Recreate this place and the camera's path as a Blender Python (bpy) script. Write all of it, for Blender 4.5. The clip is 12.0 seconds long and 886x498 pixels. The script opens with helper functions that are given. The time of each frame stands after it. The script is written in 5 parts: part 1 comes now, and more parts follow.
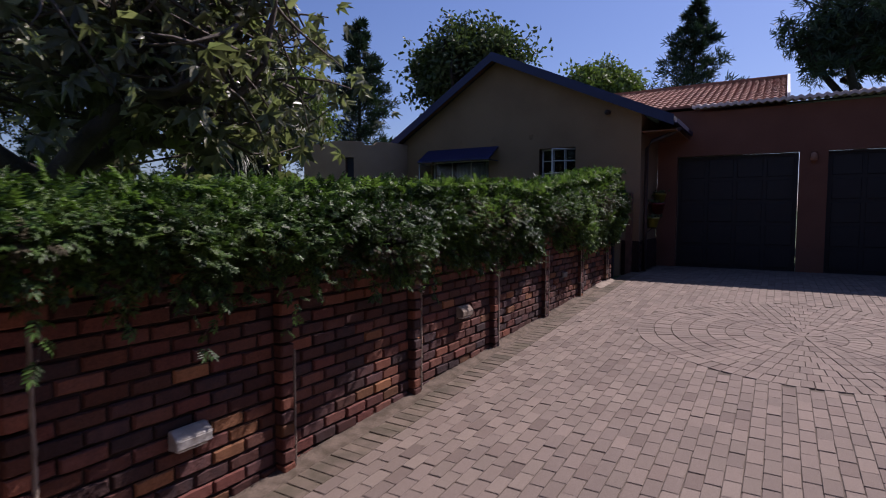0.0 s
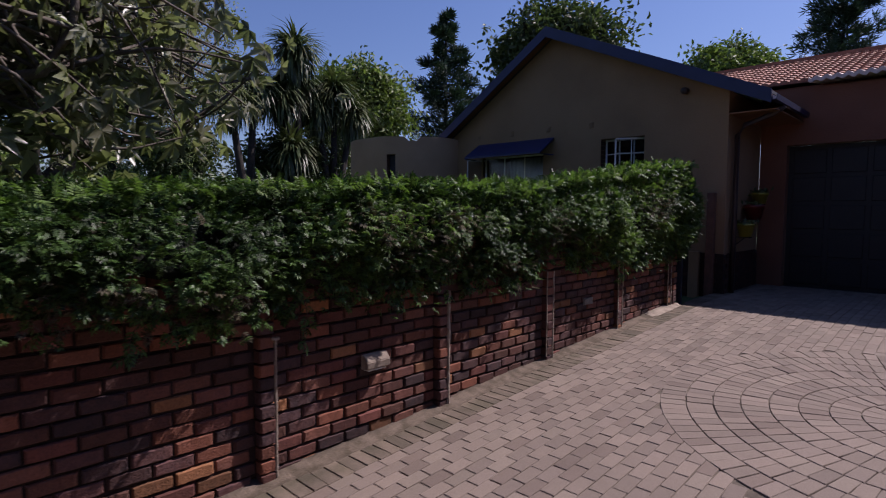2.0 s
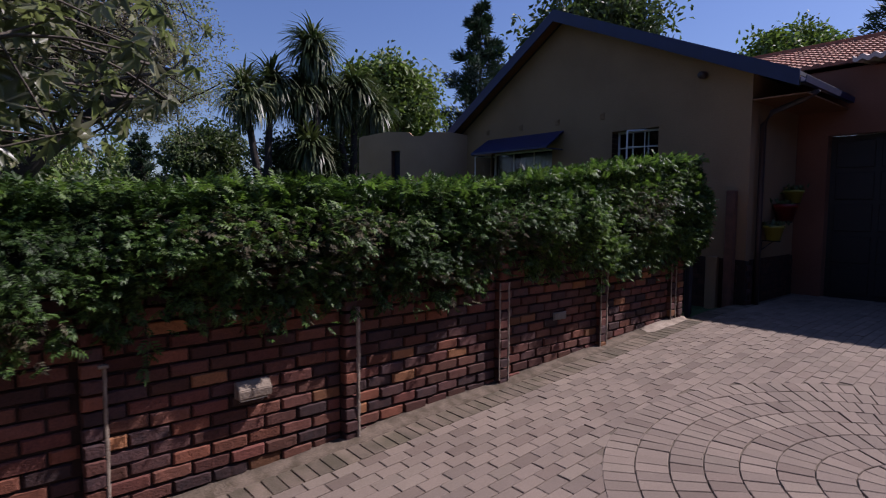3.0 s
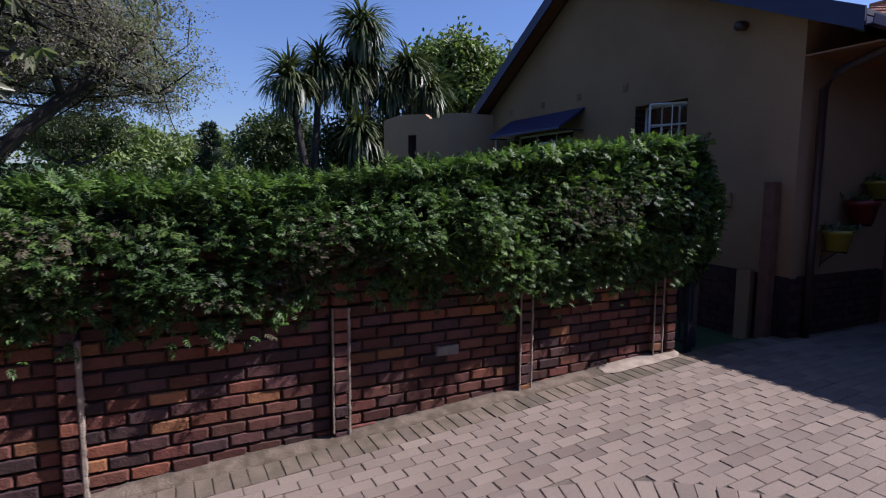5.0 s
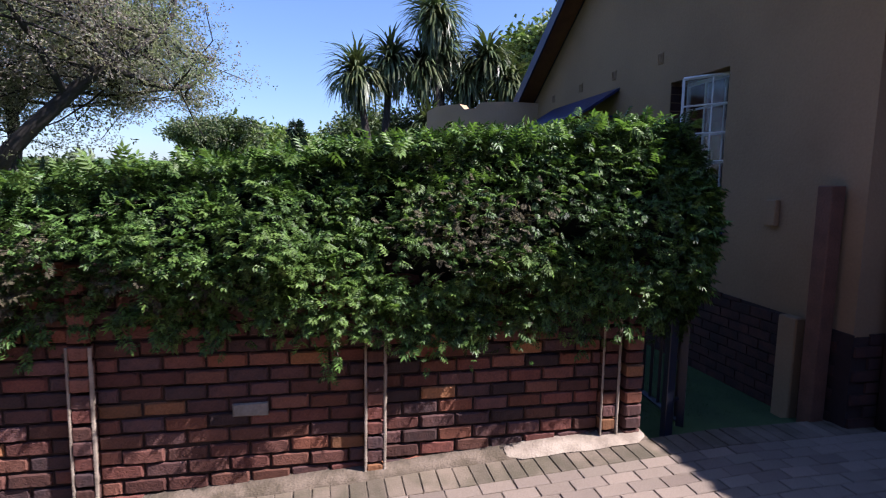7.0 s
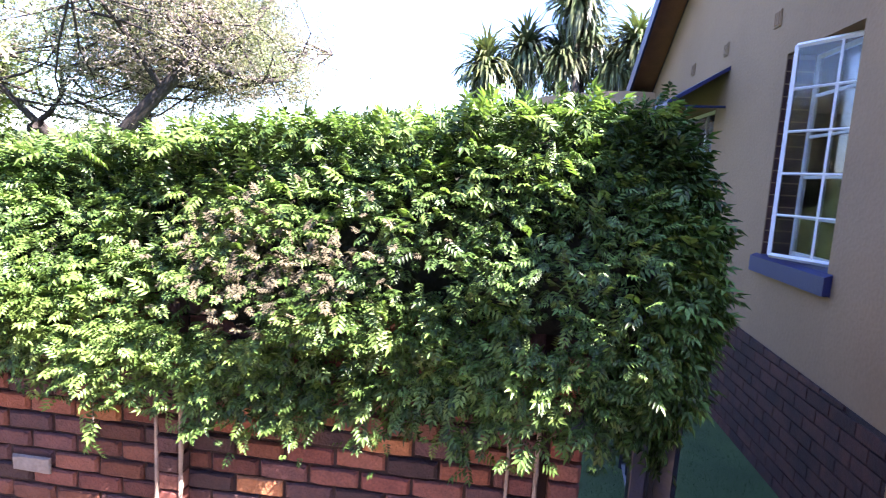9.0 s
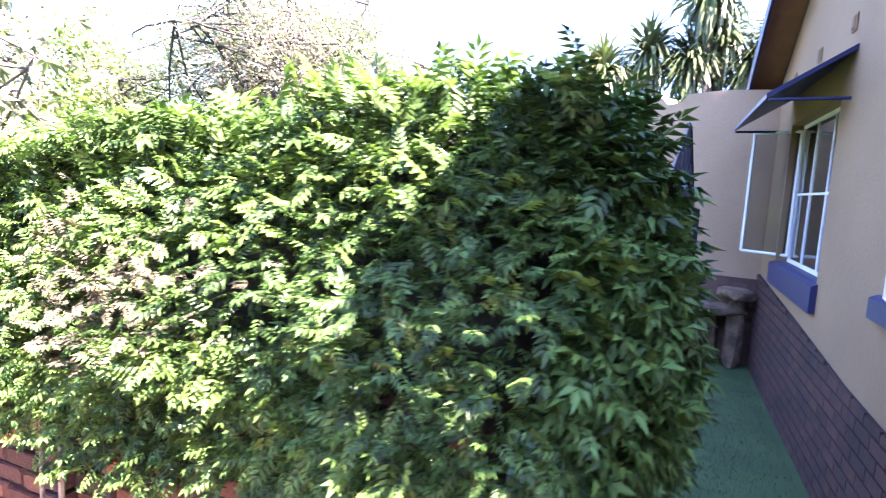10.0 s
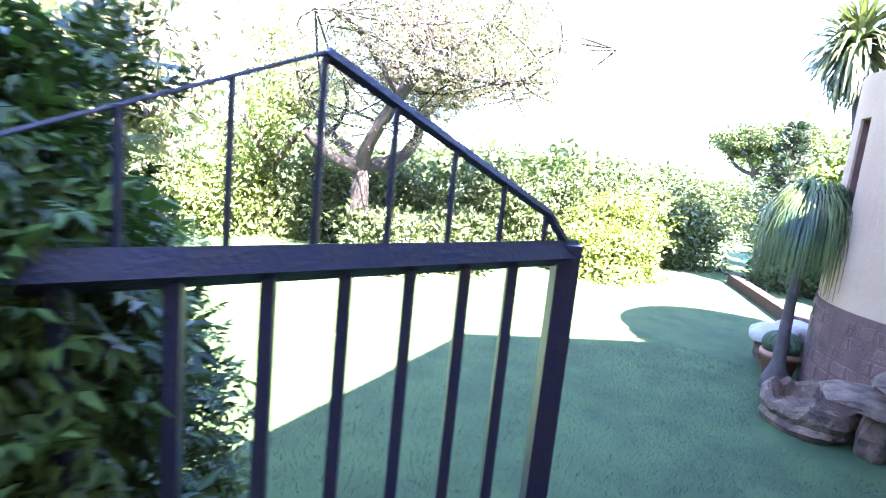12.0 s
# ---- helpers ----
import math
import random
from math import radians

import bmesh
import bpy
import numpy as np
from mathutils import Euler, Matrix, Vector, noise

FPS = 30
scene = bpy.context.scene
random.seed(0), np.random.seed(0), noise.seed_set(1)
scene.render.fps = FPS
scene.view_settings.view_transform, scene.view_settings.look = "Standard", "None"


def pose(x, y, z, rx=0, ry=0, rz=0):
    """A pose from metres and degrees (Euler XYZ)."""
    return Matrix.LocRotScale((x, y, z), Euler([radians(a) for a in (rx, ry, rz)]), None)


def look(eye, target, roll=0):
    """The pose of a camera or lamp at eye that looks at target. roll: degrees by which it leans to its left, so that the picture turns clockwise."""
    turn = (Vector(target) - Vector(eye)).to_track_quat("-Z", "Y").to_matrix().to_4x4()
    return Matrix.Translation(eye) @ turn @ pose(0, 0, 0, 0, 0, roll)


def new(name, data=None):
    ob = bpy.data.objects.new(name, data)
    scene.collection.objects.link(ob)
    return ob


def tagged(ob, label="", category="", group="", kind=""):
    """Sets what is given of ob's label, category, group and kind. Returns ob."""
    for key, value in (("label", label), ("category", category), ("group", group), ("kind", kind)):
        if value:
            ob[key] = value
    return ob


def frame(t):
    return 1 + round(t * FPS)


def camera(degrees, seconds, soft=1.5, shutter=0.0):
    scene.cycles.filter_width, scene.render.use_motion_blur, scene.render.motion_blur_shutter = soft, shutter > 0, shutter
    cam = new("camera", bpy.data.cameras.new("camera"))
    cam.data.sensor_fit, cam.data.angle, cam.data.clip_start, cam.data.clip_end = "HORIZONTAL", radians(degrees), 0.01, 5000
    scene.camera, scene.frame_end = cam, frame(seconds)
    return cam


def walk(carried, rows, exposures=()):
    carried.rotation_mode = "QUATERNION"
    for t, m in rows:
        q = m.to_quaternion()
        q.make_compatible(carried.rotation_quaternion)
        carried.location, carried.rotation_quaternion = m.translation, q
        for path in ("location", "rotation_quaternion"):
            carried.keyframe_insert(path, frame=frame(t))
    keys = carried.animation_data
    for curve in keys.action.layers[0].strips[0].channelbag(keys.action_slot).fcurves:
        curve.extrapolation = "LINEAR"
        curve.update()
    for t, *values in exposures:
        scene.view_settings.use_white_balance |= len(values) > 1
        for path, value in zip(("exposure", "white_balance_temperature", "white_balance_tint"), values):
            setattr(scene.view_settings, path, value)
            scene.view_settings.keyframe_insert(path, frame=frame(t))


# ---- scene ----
cam = camera(77.8, 12.0, soft=1.1, shutter=0.35)
PATH = [
    (0, (0.358, -0.115, 1.803), (-0.685, 1.587, 1.676), 0.1),
    (0.5, (0.417, 0.478, 1.825), (-0.661, 2.158, 1.706), -0.2),
    (1, (0.488, 1.035, 1.856), (-0.662, 2.667, 1.737), 0.1),
    (1.5, (0.614, 1.627, 1.891), (-0.657, 3.166, 1.762), 0.1),
    (2, (0.79, 2.24, 1.917), (-0.599, 3.673, 1.781), 0.3),
    (2.5, (0.938, 2.868, 1.94), (-0.521, 4.229, 1.8), 0.3),
    (4.5, (1.289, 5.412, 2.099), (-0.435, 6.407, 1.903), 0.4),
    (5, (1.309, 6.059, 2.126), (-0.465, 6.96, 1.915), 0.5),
    (5.5, (1.259, 6.623, 2.14), (-0.552, 7.446, 1.931), 0.6),
    (6, (1.15, 7.226, 2.179), (-0.706, 7.941, 1.967), 0.7),
    (6.5, (0.998, 7.857, 2.184), (-0.906, 8.428, 1.963), 0.9),
    (8.5, (0.078, 9.801, 2.297), (-1.906, 9.738, 2.053), 2.5),
    (9, (-0.244, 10.154, 2.336), (-2.212, 9.917, 2.074), 3.4),
    (9.5, (-0.587, 10.52, 2.328), (-2.513, 10.043, 2.079), 3.7),
    (10, (-1.02, 10.882, 2.342), (-2.866, 10.148, 2.117), 3.4),
    (10.5, (-1.336, 11.326, 2.452), (-3.052, 10.331, 2.202), 3.3),
    (11, (-1.765, 11.525, 2.452), (-3.343, 10.325, 2.189), 4.2),
    (11.5, (-2.231, 11.614, 2.453), (-3.694, 10.283, 2.157), 5.2),
    (12, (-2.651, 11.658, 2.463), (-4.032, 10.247, 2.147), 5.8),
]
EXPOSURES = [(0.0, 0.1, 6400, 28), (2.5, 0.1, 6350, 27), (4.5, 0.45, 6000, 22), (5.5, 0.55, 6000, 22), (6.5, 0.9, 6050, 20), (8.5, 3.05, 6600, 26), (9.5, 4.1, 6600, 29),
             (10.5, 4.65, 6650, 28), (11.5, 4.7, 6500, 25), (12.0, 5.05, 6450, 26)]
walk(cam, [(t, look(eye, target, roll)) for t, eye, target, roll in PATH], EXPOSURES)

# ---- light: sun behind the house, high, a little to the drive's side ----
TO_SUN = Vector((0.34, 0.825, 1.0)).normalized()
world = bpy.data.worlds.new("sky")
scene.world = world
world.use_nodes = True
sky = world.node_tree.nodes.new("ShaderNodeTexSky")
sky.sky_type = "NISHITA"
sky.sun_disc = False
sky.sun_elevation = math.asin(TO_SUN.z)
sky.sun_rotation = math.atan2(TO_SUN.x, TO_SUN.y)
sky.air_density, sky.dust_density, sky.ozone_density = 1.2, 0.8, 1.8
world.node_tree.nodes["Background"].inputs["Strength"].default_value = 0.07
deep = world.node_tree.nodes.new("ShaderNodeVectorMath")
deep.operation = "MULTIPLY"
deep.inputs[1].default_value = (0.8, 0.95, 1.3)
world.node_tree.links.new(sky.outputs["Color"], deep.inputs[0])
world.node_tree.links.new(deep.outputs[0], world.node_tree.nodes["Background"].inputs["Color"])
sun = new("sun", bpy.data.lights.new("sun", "SUN"))
sun.data.energy, sun.data.angle, sun.data.color = 5.0, radians(0.53), (1.0, 0.96, 0.9)
sun.matrix_world = look((0, 0, 30), Vector((0, 0, 30)) - TO_SUN)

rng = np.random.default_rng(7)


# ---- materials ----
def mat(name, colour, rough=0.8, vary=0.25, scale=6.0, fine=60.0, bump=0.3, metal=0.0, second=None, spread=0.0, leafy=0.0,
        object_random=0.0, gloss=0.5, alpha_tint=None):
    """A surface with a blotchy tone at two scales, a fine relief, and a shift of tone from piece to piece."""
    m = bpy.data.materials.new(name)
    m.use_nodes = True
    n, link = m.node_tree.nodes, m.node_tree.links.new
    b = n["Principled BSDF"]
    b.inputs["Roughness"].default_value, b.inputs["Metallic"].default_value = rough, metal
    b.inputs["Specular IOR Level"].default_value = gloss
    where = n.new("ShaderNodeTexCoord").outputs["Object"]
    big, small = n.new("ShaderNodeTexNoise"), n.new("ShaderNodeTexNoise")
    for node, s, d in ((big, scale, 4.0), (small, fine, 3.0)):
        link(where, node.inputs["Vector"])
        node.inputs["Scale"].default_value, node.inputs["Detail"].default_value = s, d
    ramp = n.new("ShaderNodeValToRGB")
    other = second or tuple(c * (1 - vary) for c in colour)
    ramp.color_ramp.elements[0].color, ramp.color_ramp.elements[1].color = (*other, 1), (*colour, 1)
    ramp.color_ramp.elements[0].position, ramp.color_ramp.elements[1].position = 0.36, 0.62
    link(big.outputs["Fac"], ramp.inputs["Fac"])
    out = ramp.outputs["Color"]
    tone = n.new("ShaderNodeMapRange")
    tone.inputs["To Min"].default_value, tone.inputs["To Max"].default_value = 1 - vary, 1 + vary
    link(small.outputs["Fac"], tone.inputs["Value"])
    fac = tone.outputs["Result"]
    if spread or object_random:
        pick = n.new("ShaderNodeObjectInfo").outputs["Random"] if object_random else n.new("ShaderNodeNewGeometry").outputs["Random Per Island"]
        r = n.new("ShaderNodeMapRange")
        s = spread or object_random
        r.inputs["To Min"].default_value, r.inputs["To Max"].default_value = 1 - s, 1 + s
        link(pick, r.inputs["Value"])
        mul = n.new("ShaderNodeMath")
        mul.operation = "MULTIPLY"
        link(fac, mul.inputs[0]), link(r.outputs["Result"], mul.inputs[1])
        fac = mul.outputs[0]
        if alpha_tint:
            mix = n.new("ShaderNodeMix")
            mix.data_type = "RGBA"
            cr = n.new("ShaderNodeValToRGB")
            cr.color_ramp.interpolation = "CONSTANT"
            els = cr.color_ramp.elements
            els[0].position, els[0].color = 0.0, (*colour, 1)
            els[1].position, els[1].color = alpha_tint[0][0], (*alpha_tint[0][1], 1)
            for p, c in alpha_tint[1:]:
                e = els.new(p)
                e.color = (*c, 1)
            wh = n.new("ShaderNodeTexWhiteNoise")
            wh.noise_dimensions = "1D"
            link(pick, wh.inputs["W"]), link(wh.outputs["Value"], cr.inputs["Fac"])
            mix.inputs["Factor"].default_value = 0.7
            link(out, mix.inputs["A"]), link(cr.outputs["Color"], mix.inputs["B"])
            out = mix.outputs["Result"]
    vec = n.new("ShaderNodeVectorMath")
    vec.operation = "SCALE"
    link(out, vec.inputs[0]), link(fac, vec.inputs["Scale"])
    link(vec.outputs[0], b.inputs["Base Color"])
    if bump:
        bp = n.new("ShaderNodeBump")
        bp.inputs["Strength"].default_value, bp.inputs["Distance"].default_value = bump, 0.01
        link(small.outputs["Fac"], bp.inputs["Height"]), link(bp.outputs["Normal"], b.inputs["Normal"])
    if leafy:
        tr, add = n.new("ShaderNodeBsdfTranslucent"), n.new("ShaderNodeMixShader")
        warm = n.new("ShaderNodeVectorMath")
        warm.operation = "MULTIPLY"
        warm.inputs[1].default_value = (1.2, 1.45, 0.8)
        link(vec.outputs[0], warm.inputs[0]), link(warm.outputs[0], tr.inputs["Color"])
        add.inputs["Fac"].default_value = leafy
        link(b.outputs[0], add.inputs[1]), link(tr.outputs[0], add.inputs[2])
        link(add.outputs[0], n["Material Output"].inputs["Surface"])
    return m


def glass(name):
    m = bpy.data.materials.new(name)
    m.use_nodes = True
    b = m.node_tree.nodes["Principled BSDF"]
    b.inputs["Base Color"].default_value = (0.62, 0.66, 0.68, 1)
    b.inputs["Roughness"].default_value, b.inputs["Transmission Weight"].default_value, b.inputs["IOR"].default_value = 0.03, 1.0, 1.33
    return m


BRICK_TONES = ((0.16, (0.12, 0.036, 0.026)), (0.32, (0.145, 0.056, 0.035)), (0.46, (0.075, 0.034, 0.032)), (0.64, (0.042, 0.025, 0.028)),
               (0.8, (0.19, 0.062, 0.032)), (0.93, (0.27, 0.115, 0.045)))
PAVER_TONES = ((0.3, (0.203, 0.155, 0.122)), (0.55, (0.185, 0.141, 0.113)), (0.75, (0.213, 0.167, 0.13)), (0.9, (0.153, 0.111, 0.0875)))
M_BRICK = mat("clinker brick", (0.121, 0.0442, 0.0316), 0.9, 0.5, 16, 80, 0.55, second=(0.0515, 0.0221, 0.0191), object_random=0.5, alpha_tint=BRICK_TONES)
M_BRICKS = mat("clinker bricks", (0.121, 0.0442, 0.0316), 0.9, 0.5, 16, 80, 0.55, second=(0.0515, 0.0221, 0.0191), spread=0.5, alpha_tint=BRICK_TONES)
M_MORTAR = mat("dark mortar", (0.032, 0.016, 0.013), 0.95, 0.3, 8, 120, 0.6)
M_CEMENT = mat("cement haunching", (0.337, 0.274, 0.217), 0.95, 0.25, 7, 70, 0.7, second=(0.211, 0.165, 0.127))
M_PAVER = mat("concrete paver", (0.203, 0.155, 0.122), 0.9, 0.28, 1.7, 110, 0.4, object_random=0.14, alpha_tint=PAVER_TONES)
M_PAVERS = mat("concrete pavers", (0.203, 0.155, 0.122), 0.9, 0.28, 1.7, 110, 0.4, spread=0.14, alpha_tint=PAVER_TONES)
M_EDGE = mat("mossy edge paver", (0.157, 0.118, 0.0875), 0.95, 0.25, 5, 90, 0.5, second=(0.0924, 0.0742, 0.0485), spread=0.2)
M_FOOT = mat("earthy mortar", (0.153, 0.115, 0.0854), 1.0, 0.3, 9, 70, 0.9, second=(0.0833, 0.0624, 0.0416))
M_SAND = mat("joint sand", (0.129, 0.1, 0.0743), 1.0, 0.35, 10, 90, 0.6)
M_PLASTER = mat("buff plaster", (0.278, 0.173, 0.0914), 0.92, 0.12, 1.1, 45, 0.35, second=(0.233, 0.144, 0.0758))
# paler copy of the buff plaster; the tower's indirect light is in the colour
M_DRUM = mat("lit buff plaster", (0.42, 0.27, 0.16), 0.92, 0.12, 1.1, 45, 0.35, second=(0.36, 0.225, 0.13))
M_TERRA = mat("terracotta plaster", (0.193, 0.0815, 0.0483), 0.92, 0.1, 1.2, 45, 0.35, second=(0.163, 0.0661, 0.0382))
M_PLINTH = mat("dark face brick", (0.06, 0.0204, 0.0132), 0.92, 0.35, 9, 80, 0.6, second=(0.033, 0.0132, 0.0102), spread=0.3)
M_BLUE = mat("blue paint", (0.0121, 0.0182, 0.081), 0.45, 0.12, 5, 60, 0.15)
M_NAVY = mat("navy verge paint", (0.012, 0.016, 0.065), 0.5, 0.15, 5, 60, 0.15)
M_SLATE = mat("dark roof sheet", (0.06, 0.06, 0.075), 0.6, 0.2, 3, 40, 0.2)
M_SOFFIT = mat("varnished soffit", (0.225, 0.0975, 0.0375), 0.55, 0.2, 6, 60, 0.2)
M_TILE = mat("roof tile", (0.36, 0.15, 0.09), 0.85, 0.2, 4, 60, 0.4, spread=0.2)
M_WHITE = mat("white paint", (0.78, 0.77, 0.74), 0.55, 0.06, 8, 60, 0.1)
M_BLACK = mat("black paint", (0.009, 0.013, 0.03), 0.45, 0.25, 20, 90, 0.25, second=(0.017, 0.017, 0.024))
M_DOOR = mat("dark stained timber", (0.012, 0.009, 0.008), 0.6, 0.3, 5, 60, 0.3)
M_WOODPOST = mat("brown timber", (0.14, 0.06, 0.035), 0.75, 0.3, 8, 70, 0.4)
M_PIPE = mat("brown downpipe paint", (0.05, 0.03, 0.028), 0.5, 0.2, 6, 60, 0.1)
# darkness of the unlit room put into its wall colour
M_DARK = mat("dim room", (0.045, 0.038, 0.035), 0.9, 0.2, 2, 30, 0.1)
M_CURTAIN = mat("pale curtain", (0.5, 0.52, 0.58), 0.9, 0.1, 5, 60, 0.2)
M_GLASS = glass("window glass")
M_LAWN = mat("mown lawn", (0.0491, 0.0926, 0.0243), 0.95, 0.4, 2.6, 170, 0.9, second=(0.0318, 0.0648, 0.0173))
M_GRASS = mat("grass blades", (0.0398, 0.0755, 0.0199), 0.8, 0.25, 2, 60, 0, spread=0.4, leafy=0.3)
M_BARK = mat("grey bark", (0.09, 0.07, 0.055), 0.95, 0.35, 9, 60, 0.9)
M_DARKBARK = mat("dark bark", (0.035, 0.028, 0.024), 0.95, 0.35, 9, 60, 0.9)
M_STONE = mat("garden stone", (0.188, 0.116, 0.0675), 0.9, 0.4, 7, 40, 1.0, second=(0.0675, 0.0413, 0.027))
M_PALESTONE = mat("pale stone", (0.44, 0.38, 0.32), 0.9, 0.2, 6, 50, 0.6)
M_HOOD = mat("chalky hood paint", (0.432, 0.418, 0.389), 0.85, 0.15, 9, 60, 0.4, second=(0.302, 0.281, 0.252))
M_POT = mat("terracotta pot", (0.4, 0.2, 0.12), 0.85, 0.2, 8, 60, 0.3)
M_RED = mat("red glazed pot", (0.13, 0.013, 0.012), 0.4, 0.15, 8, 60, 0.1)
M_YELLOW = mat("yellow bucket", (0.24, 0.22, 0.03), 0.45, 0.12, 8, 60, 0.1)
M_POOL = mat("pool water", (0.02, 0.22, 0.16), 0.12, 0.15, 3, 8, 0.15)
M_CREEPER = mat("creeper leaf", (0.068, 0.126, 0.0288), 0.4, 0.2, 1.6, 30, 0, second=(0.0288, 0.0576, 0.0144), spread=0.65, leafy=0.13, gloss=0.22)
M_YOUNG_SUNLIT = mat("young and sunlit creeper leaf", (0.118, 0.19, 0.045), 0.45, 0.2, 3, 30, 0, spread=0.35, leafy=0.3, gloss=0.3)
M_DEAD = mat("withered creeper", (0.09, 0.076, 0.042), 0.9, 0.3, 6, 30, 0, spread=0.45, leafy=0.1)
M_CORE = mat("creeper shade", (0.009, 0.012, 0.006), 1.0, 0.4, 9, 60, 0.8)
M_FIG = mat("broad leaf", (0.136, 0.149, 0.0808), 0.34, 0.2, 2, 30, 0, second=(0.196, 0.191, 0.119), spread=0.55, leafy=0.38)
M_THORN = mat("feathery leaf", (0.18, 0.207, 0.126), 0.6, 0.2, 0.7, 30, 0, second=(0.252, 0.207, 0.198), spread=0.4, leafy=0.55)
M_PINE = mat("conifer needle", (0.03, 0.055, 0.03), 0.7, 0.2, 1, 30, 0, spread=0.4, leafy=0.12)
M_TREE = mat("tree leaf", (0.08, 0.11, 0.04), 0.55, 0.2, 0.8, 30, 0, spread=0.45, leafy=0.25)
M_LIGHTTREE = mat("light green leaf", (0.16, 0.21, 0.06), 0.55, 0.2, 0.8, 30, 0, spread=0.4, leafy=0.3)
M_SWORD = mat("sword leaf", (0.055, 0.085, 0.035), 0.45, 0.2, 2, 30, 0, second=(0.1, 0.11, 0.045), spread=0.45, leafy=0.15)
M_PONY = mat("strap leaf", (0.039, 0.078, 0.0325), 0.5, 0.2, 3, 30, 0, second=(0.0975, 0.13, 0.039), spread=0.4, leafy=0.25)
M_BUSH = mat("yellow green shrub", (0.2, 0.24, 0.06), 0.6, 0.2, 2, 30, 0, spread=0.4, leafy=0.3)
M_CACTUS = mat("cactus skin", (0.07, 0.11, 0.04), 0.7, 0.25, 12, 60, 0.3)


# ---- builders ----
def thing(name, label, category, group="", kind="", at=(0, 0, 0)):
    ob = new(name)
    ob.location = at
    return tagged(ob, label, category, group, kind)


def link_mesh(name, me, material, parent=None, label=""):
    ob = new(name, me)
    if material:
        me.materials.append(material)
    if parent:
        ob.parent = parent
        ob.matrix_parent_inverse = Matrix.Translation(-parent.location) if parent.type == "EMPTY" else Matrix()
    return tagged(ob, label)


def part(name, bm, material, parent=None, label="", smooth=False):
    me = bpy.data.meshes.new(name)
    bmesh.ops.recalc_face_normals(bm, faces=bm.faces)
    bm.to_mesh(me)
    bm.free()
    if smooth:
        me.polygons.foreach_set("use_smooth", [True] * len(me.polygons))
    return link_mesh(name, me, material, parent, label)


def fast(name, v, f, material, parent=None, label="", smooth=True):
    """A mesh from arrays: v is (n, 3), f is (m, 3 or 4)."""
    v, f = np.asarray(v, np.float32), np.asarray(f, np.int32)
    me = bpy.data.meshes.new(name)
    me.vertices.add(len(v)), me.loops.add(f.size), me.polygons.add(len(f))
    me.vertices.foreach_set("co", v.ravel())
    me.loops.foreach_set("vertex_index", f.ravel())
    me.polygons.foreach_set("loop_start", np.arange(0, f.size, f.shape[1], dtype=np.int32))
    me.polygons.foreach_set("use_smooth", np.full(len(f), smooth, bool))
    me.update(calc_edges=True)
    return link_mesh(name, me, material, parent, label)


def box(bm, x0, x1, y0, y1, z0, z1, bevel=0.0):
    got = bmesh.ops.create_cube(bm, size=1, matrix=Matrix.LocRotScale(((x0 + x1) / 2, (y0 + y1) / 2, (z0 + z1) / 2), None, (x1 - x0, y1 - y0, z1 - z0)))
    if bevel:
        edges = {e for v in got["verts"] for e in v.link_edges}
        bmesh.ops.bevel(bm, geom=list(edges), offset=bevel, segments=1, affect="EDGES")
    return bm


def boxes(*rows, bevel=0.0):
    bm = bmesh.new()
    for r in rows:
        box(bm, *r, bevel=bevel)
    return bm


def tube(bm, pts, radii, sides=8, cap=True):
    """A bent tapered tube through pts."""
    pts = [Vector(p) for p in pts]
    if not hasattr(radii, "__len__"):
        radii = [radii] * len(pts)
    rings = []
    for i, (p, r) in enumerate(zip(pts, radii)):
        d = (pts[min(i + 1, len(pts) - 1)] - pts[max(i - 1, 0)]).normalized()
        a = d.cross(Vector((0.31, 0.17, 0.94)) if abs(d.z) < 0.9 else Vector((1, 0.1, 0))).normalized()
        b = d.cross(a)
        rings.append([bm.verts.new(p + (a * math.cos(k * math.tau / sides) + b * math.sin(k * math.tau / sides)) * r) for k in range(sides)])
    for u, w in zip(rings, rings[1:]):
        for k in range(sides):
            bm.faces.new((u[k], u[(k + 1) % sides], w[(k + 1) % sides], w[k]))
    if cap:
        bm.faces.new(rings[0][::-1]), bm.faces.new(rings[-1])
    return bm


def prism(bm, poly, y0, y1):
    """A polygon of (x, z) drawn out from y0 to y1."""
    a = [bm.verts.new((x, y0, z)) for x, z in poly]
    b = [bm.verts.new((x, y1, z)) for x, z in poly]
    bm.faces.new(a), bm.faces.new(b[::-1])
    for i in range(len(poly)):
        j = (i + 1) % len(poly)
        bm.faces.new((a[i], b[i], b[j], a[j]))
    return bm


def lathe(bm, profile, at, sides=24):
    """A turned body from (radius, z) pairs."""
    rings = []
    for r, z in profile:
        rings.append([bm.verts.new((at[0] + r * math.cos(k * math.tau / sides), at[1] + r * math.sin(k * math.tau / sides), at[2] + z)) for k in range(sides)])
    for u, w in zip(rings, rings[1:]):
        for k in range(sides):
            bm.faces.new((u[k], u[(k + 1) % sides], w[(k + 1) % sides], w[k]))
    bm.faces.new(rings[0][::-1]), bm.faces.new(rings[-1])
    return bm


def unit(a):
    return a / np.maximum(np.linalg.norm(a, axis=-1, keepdims=True), 1e-9)


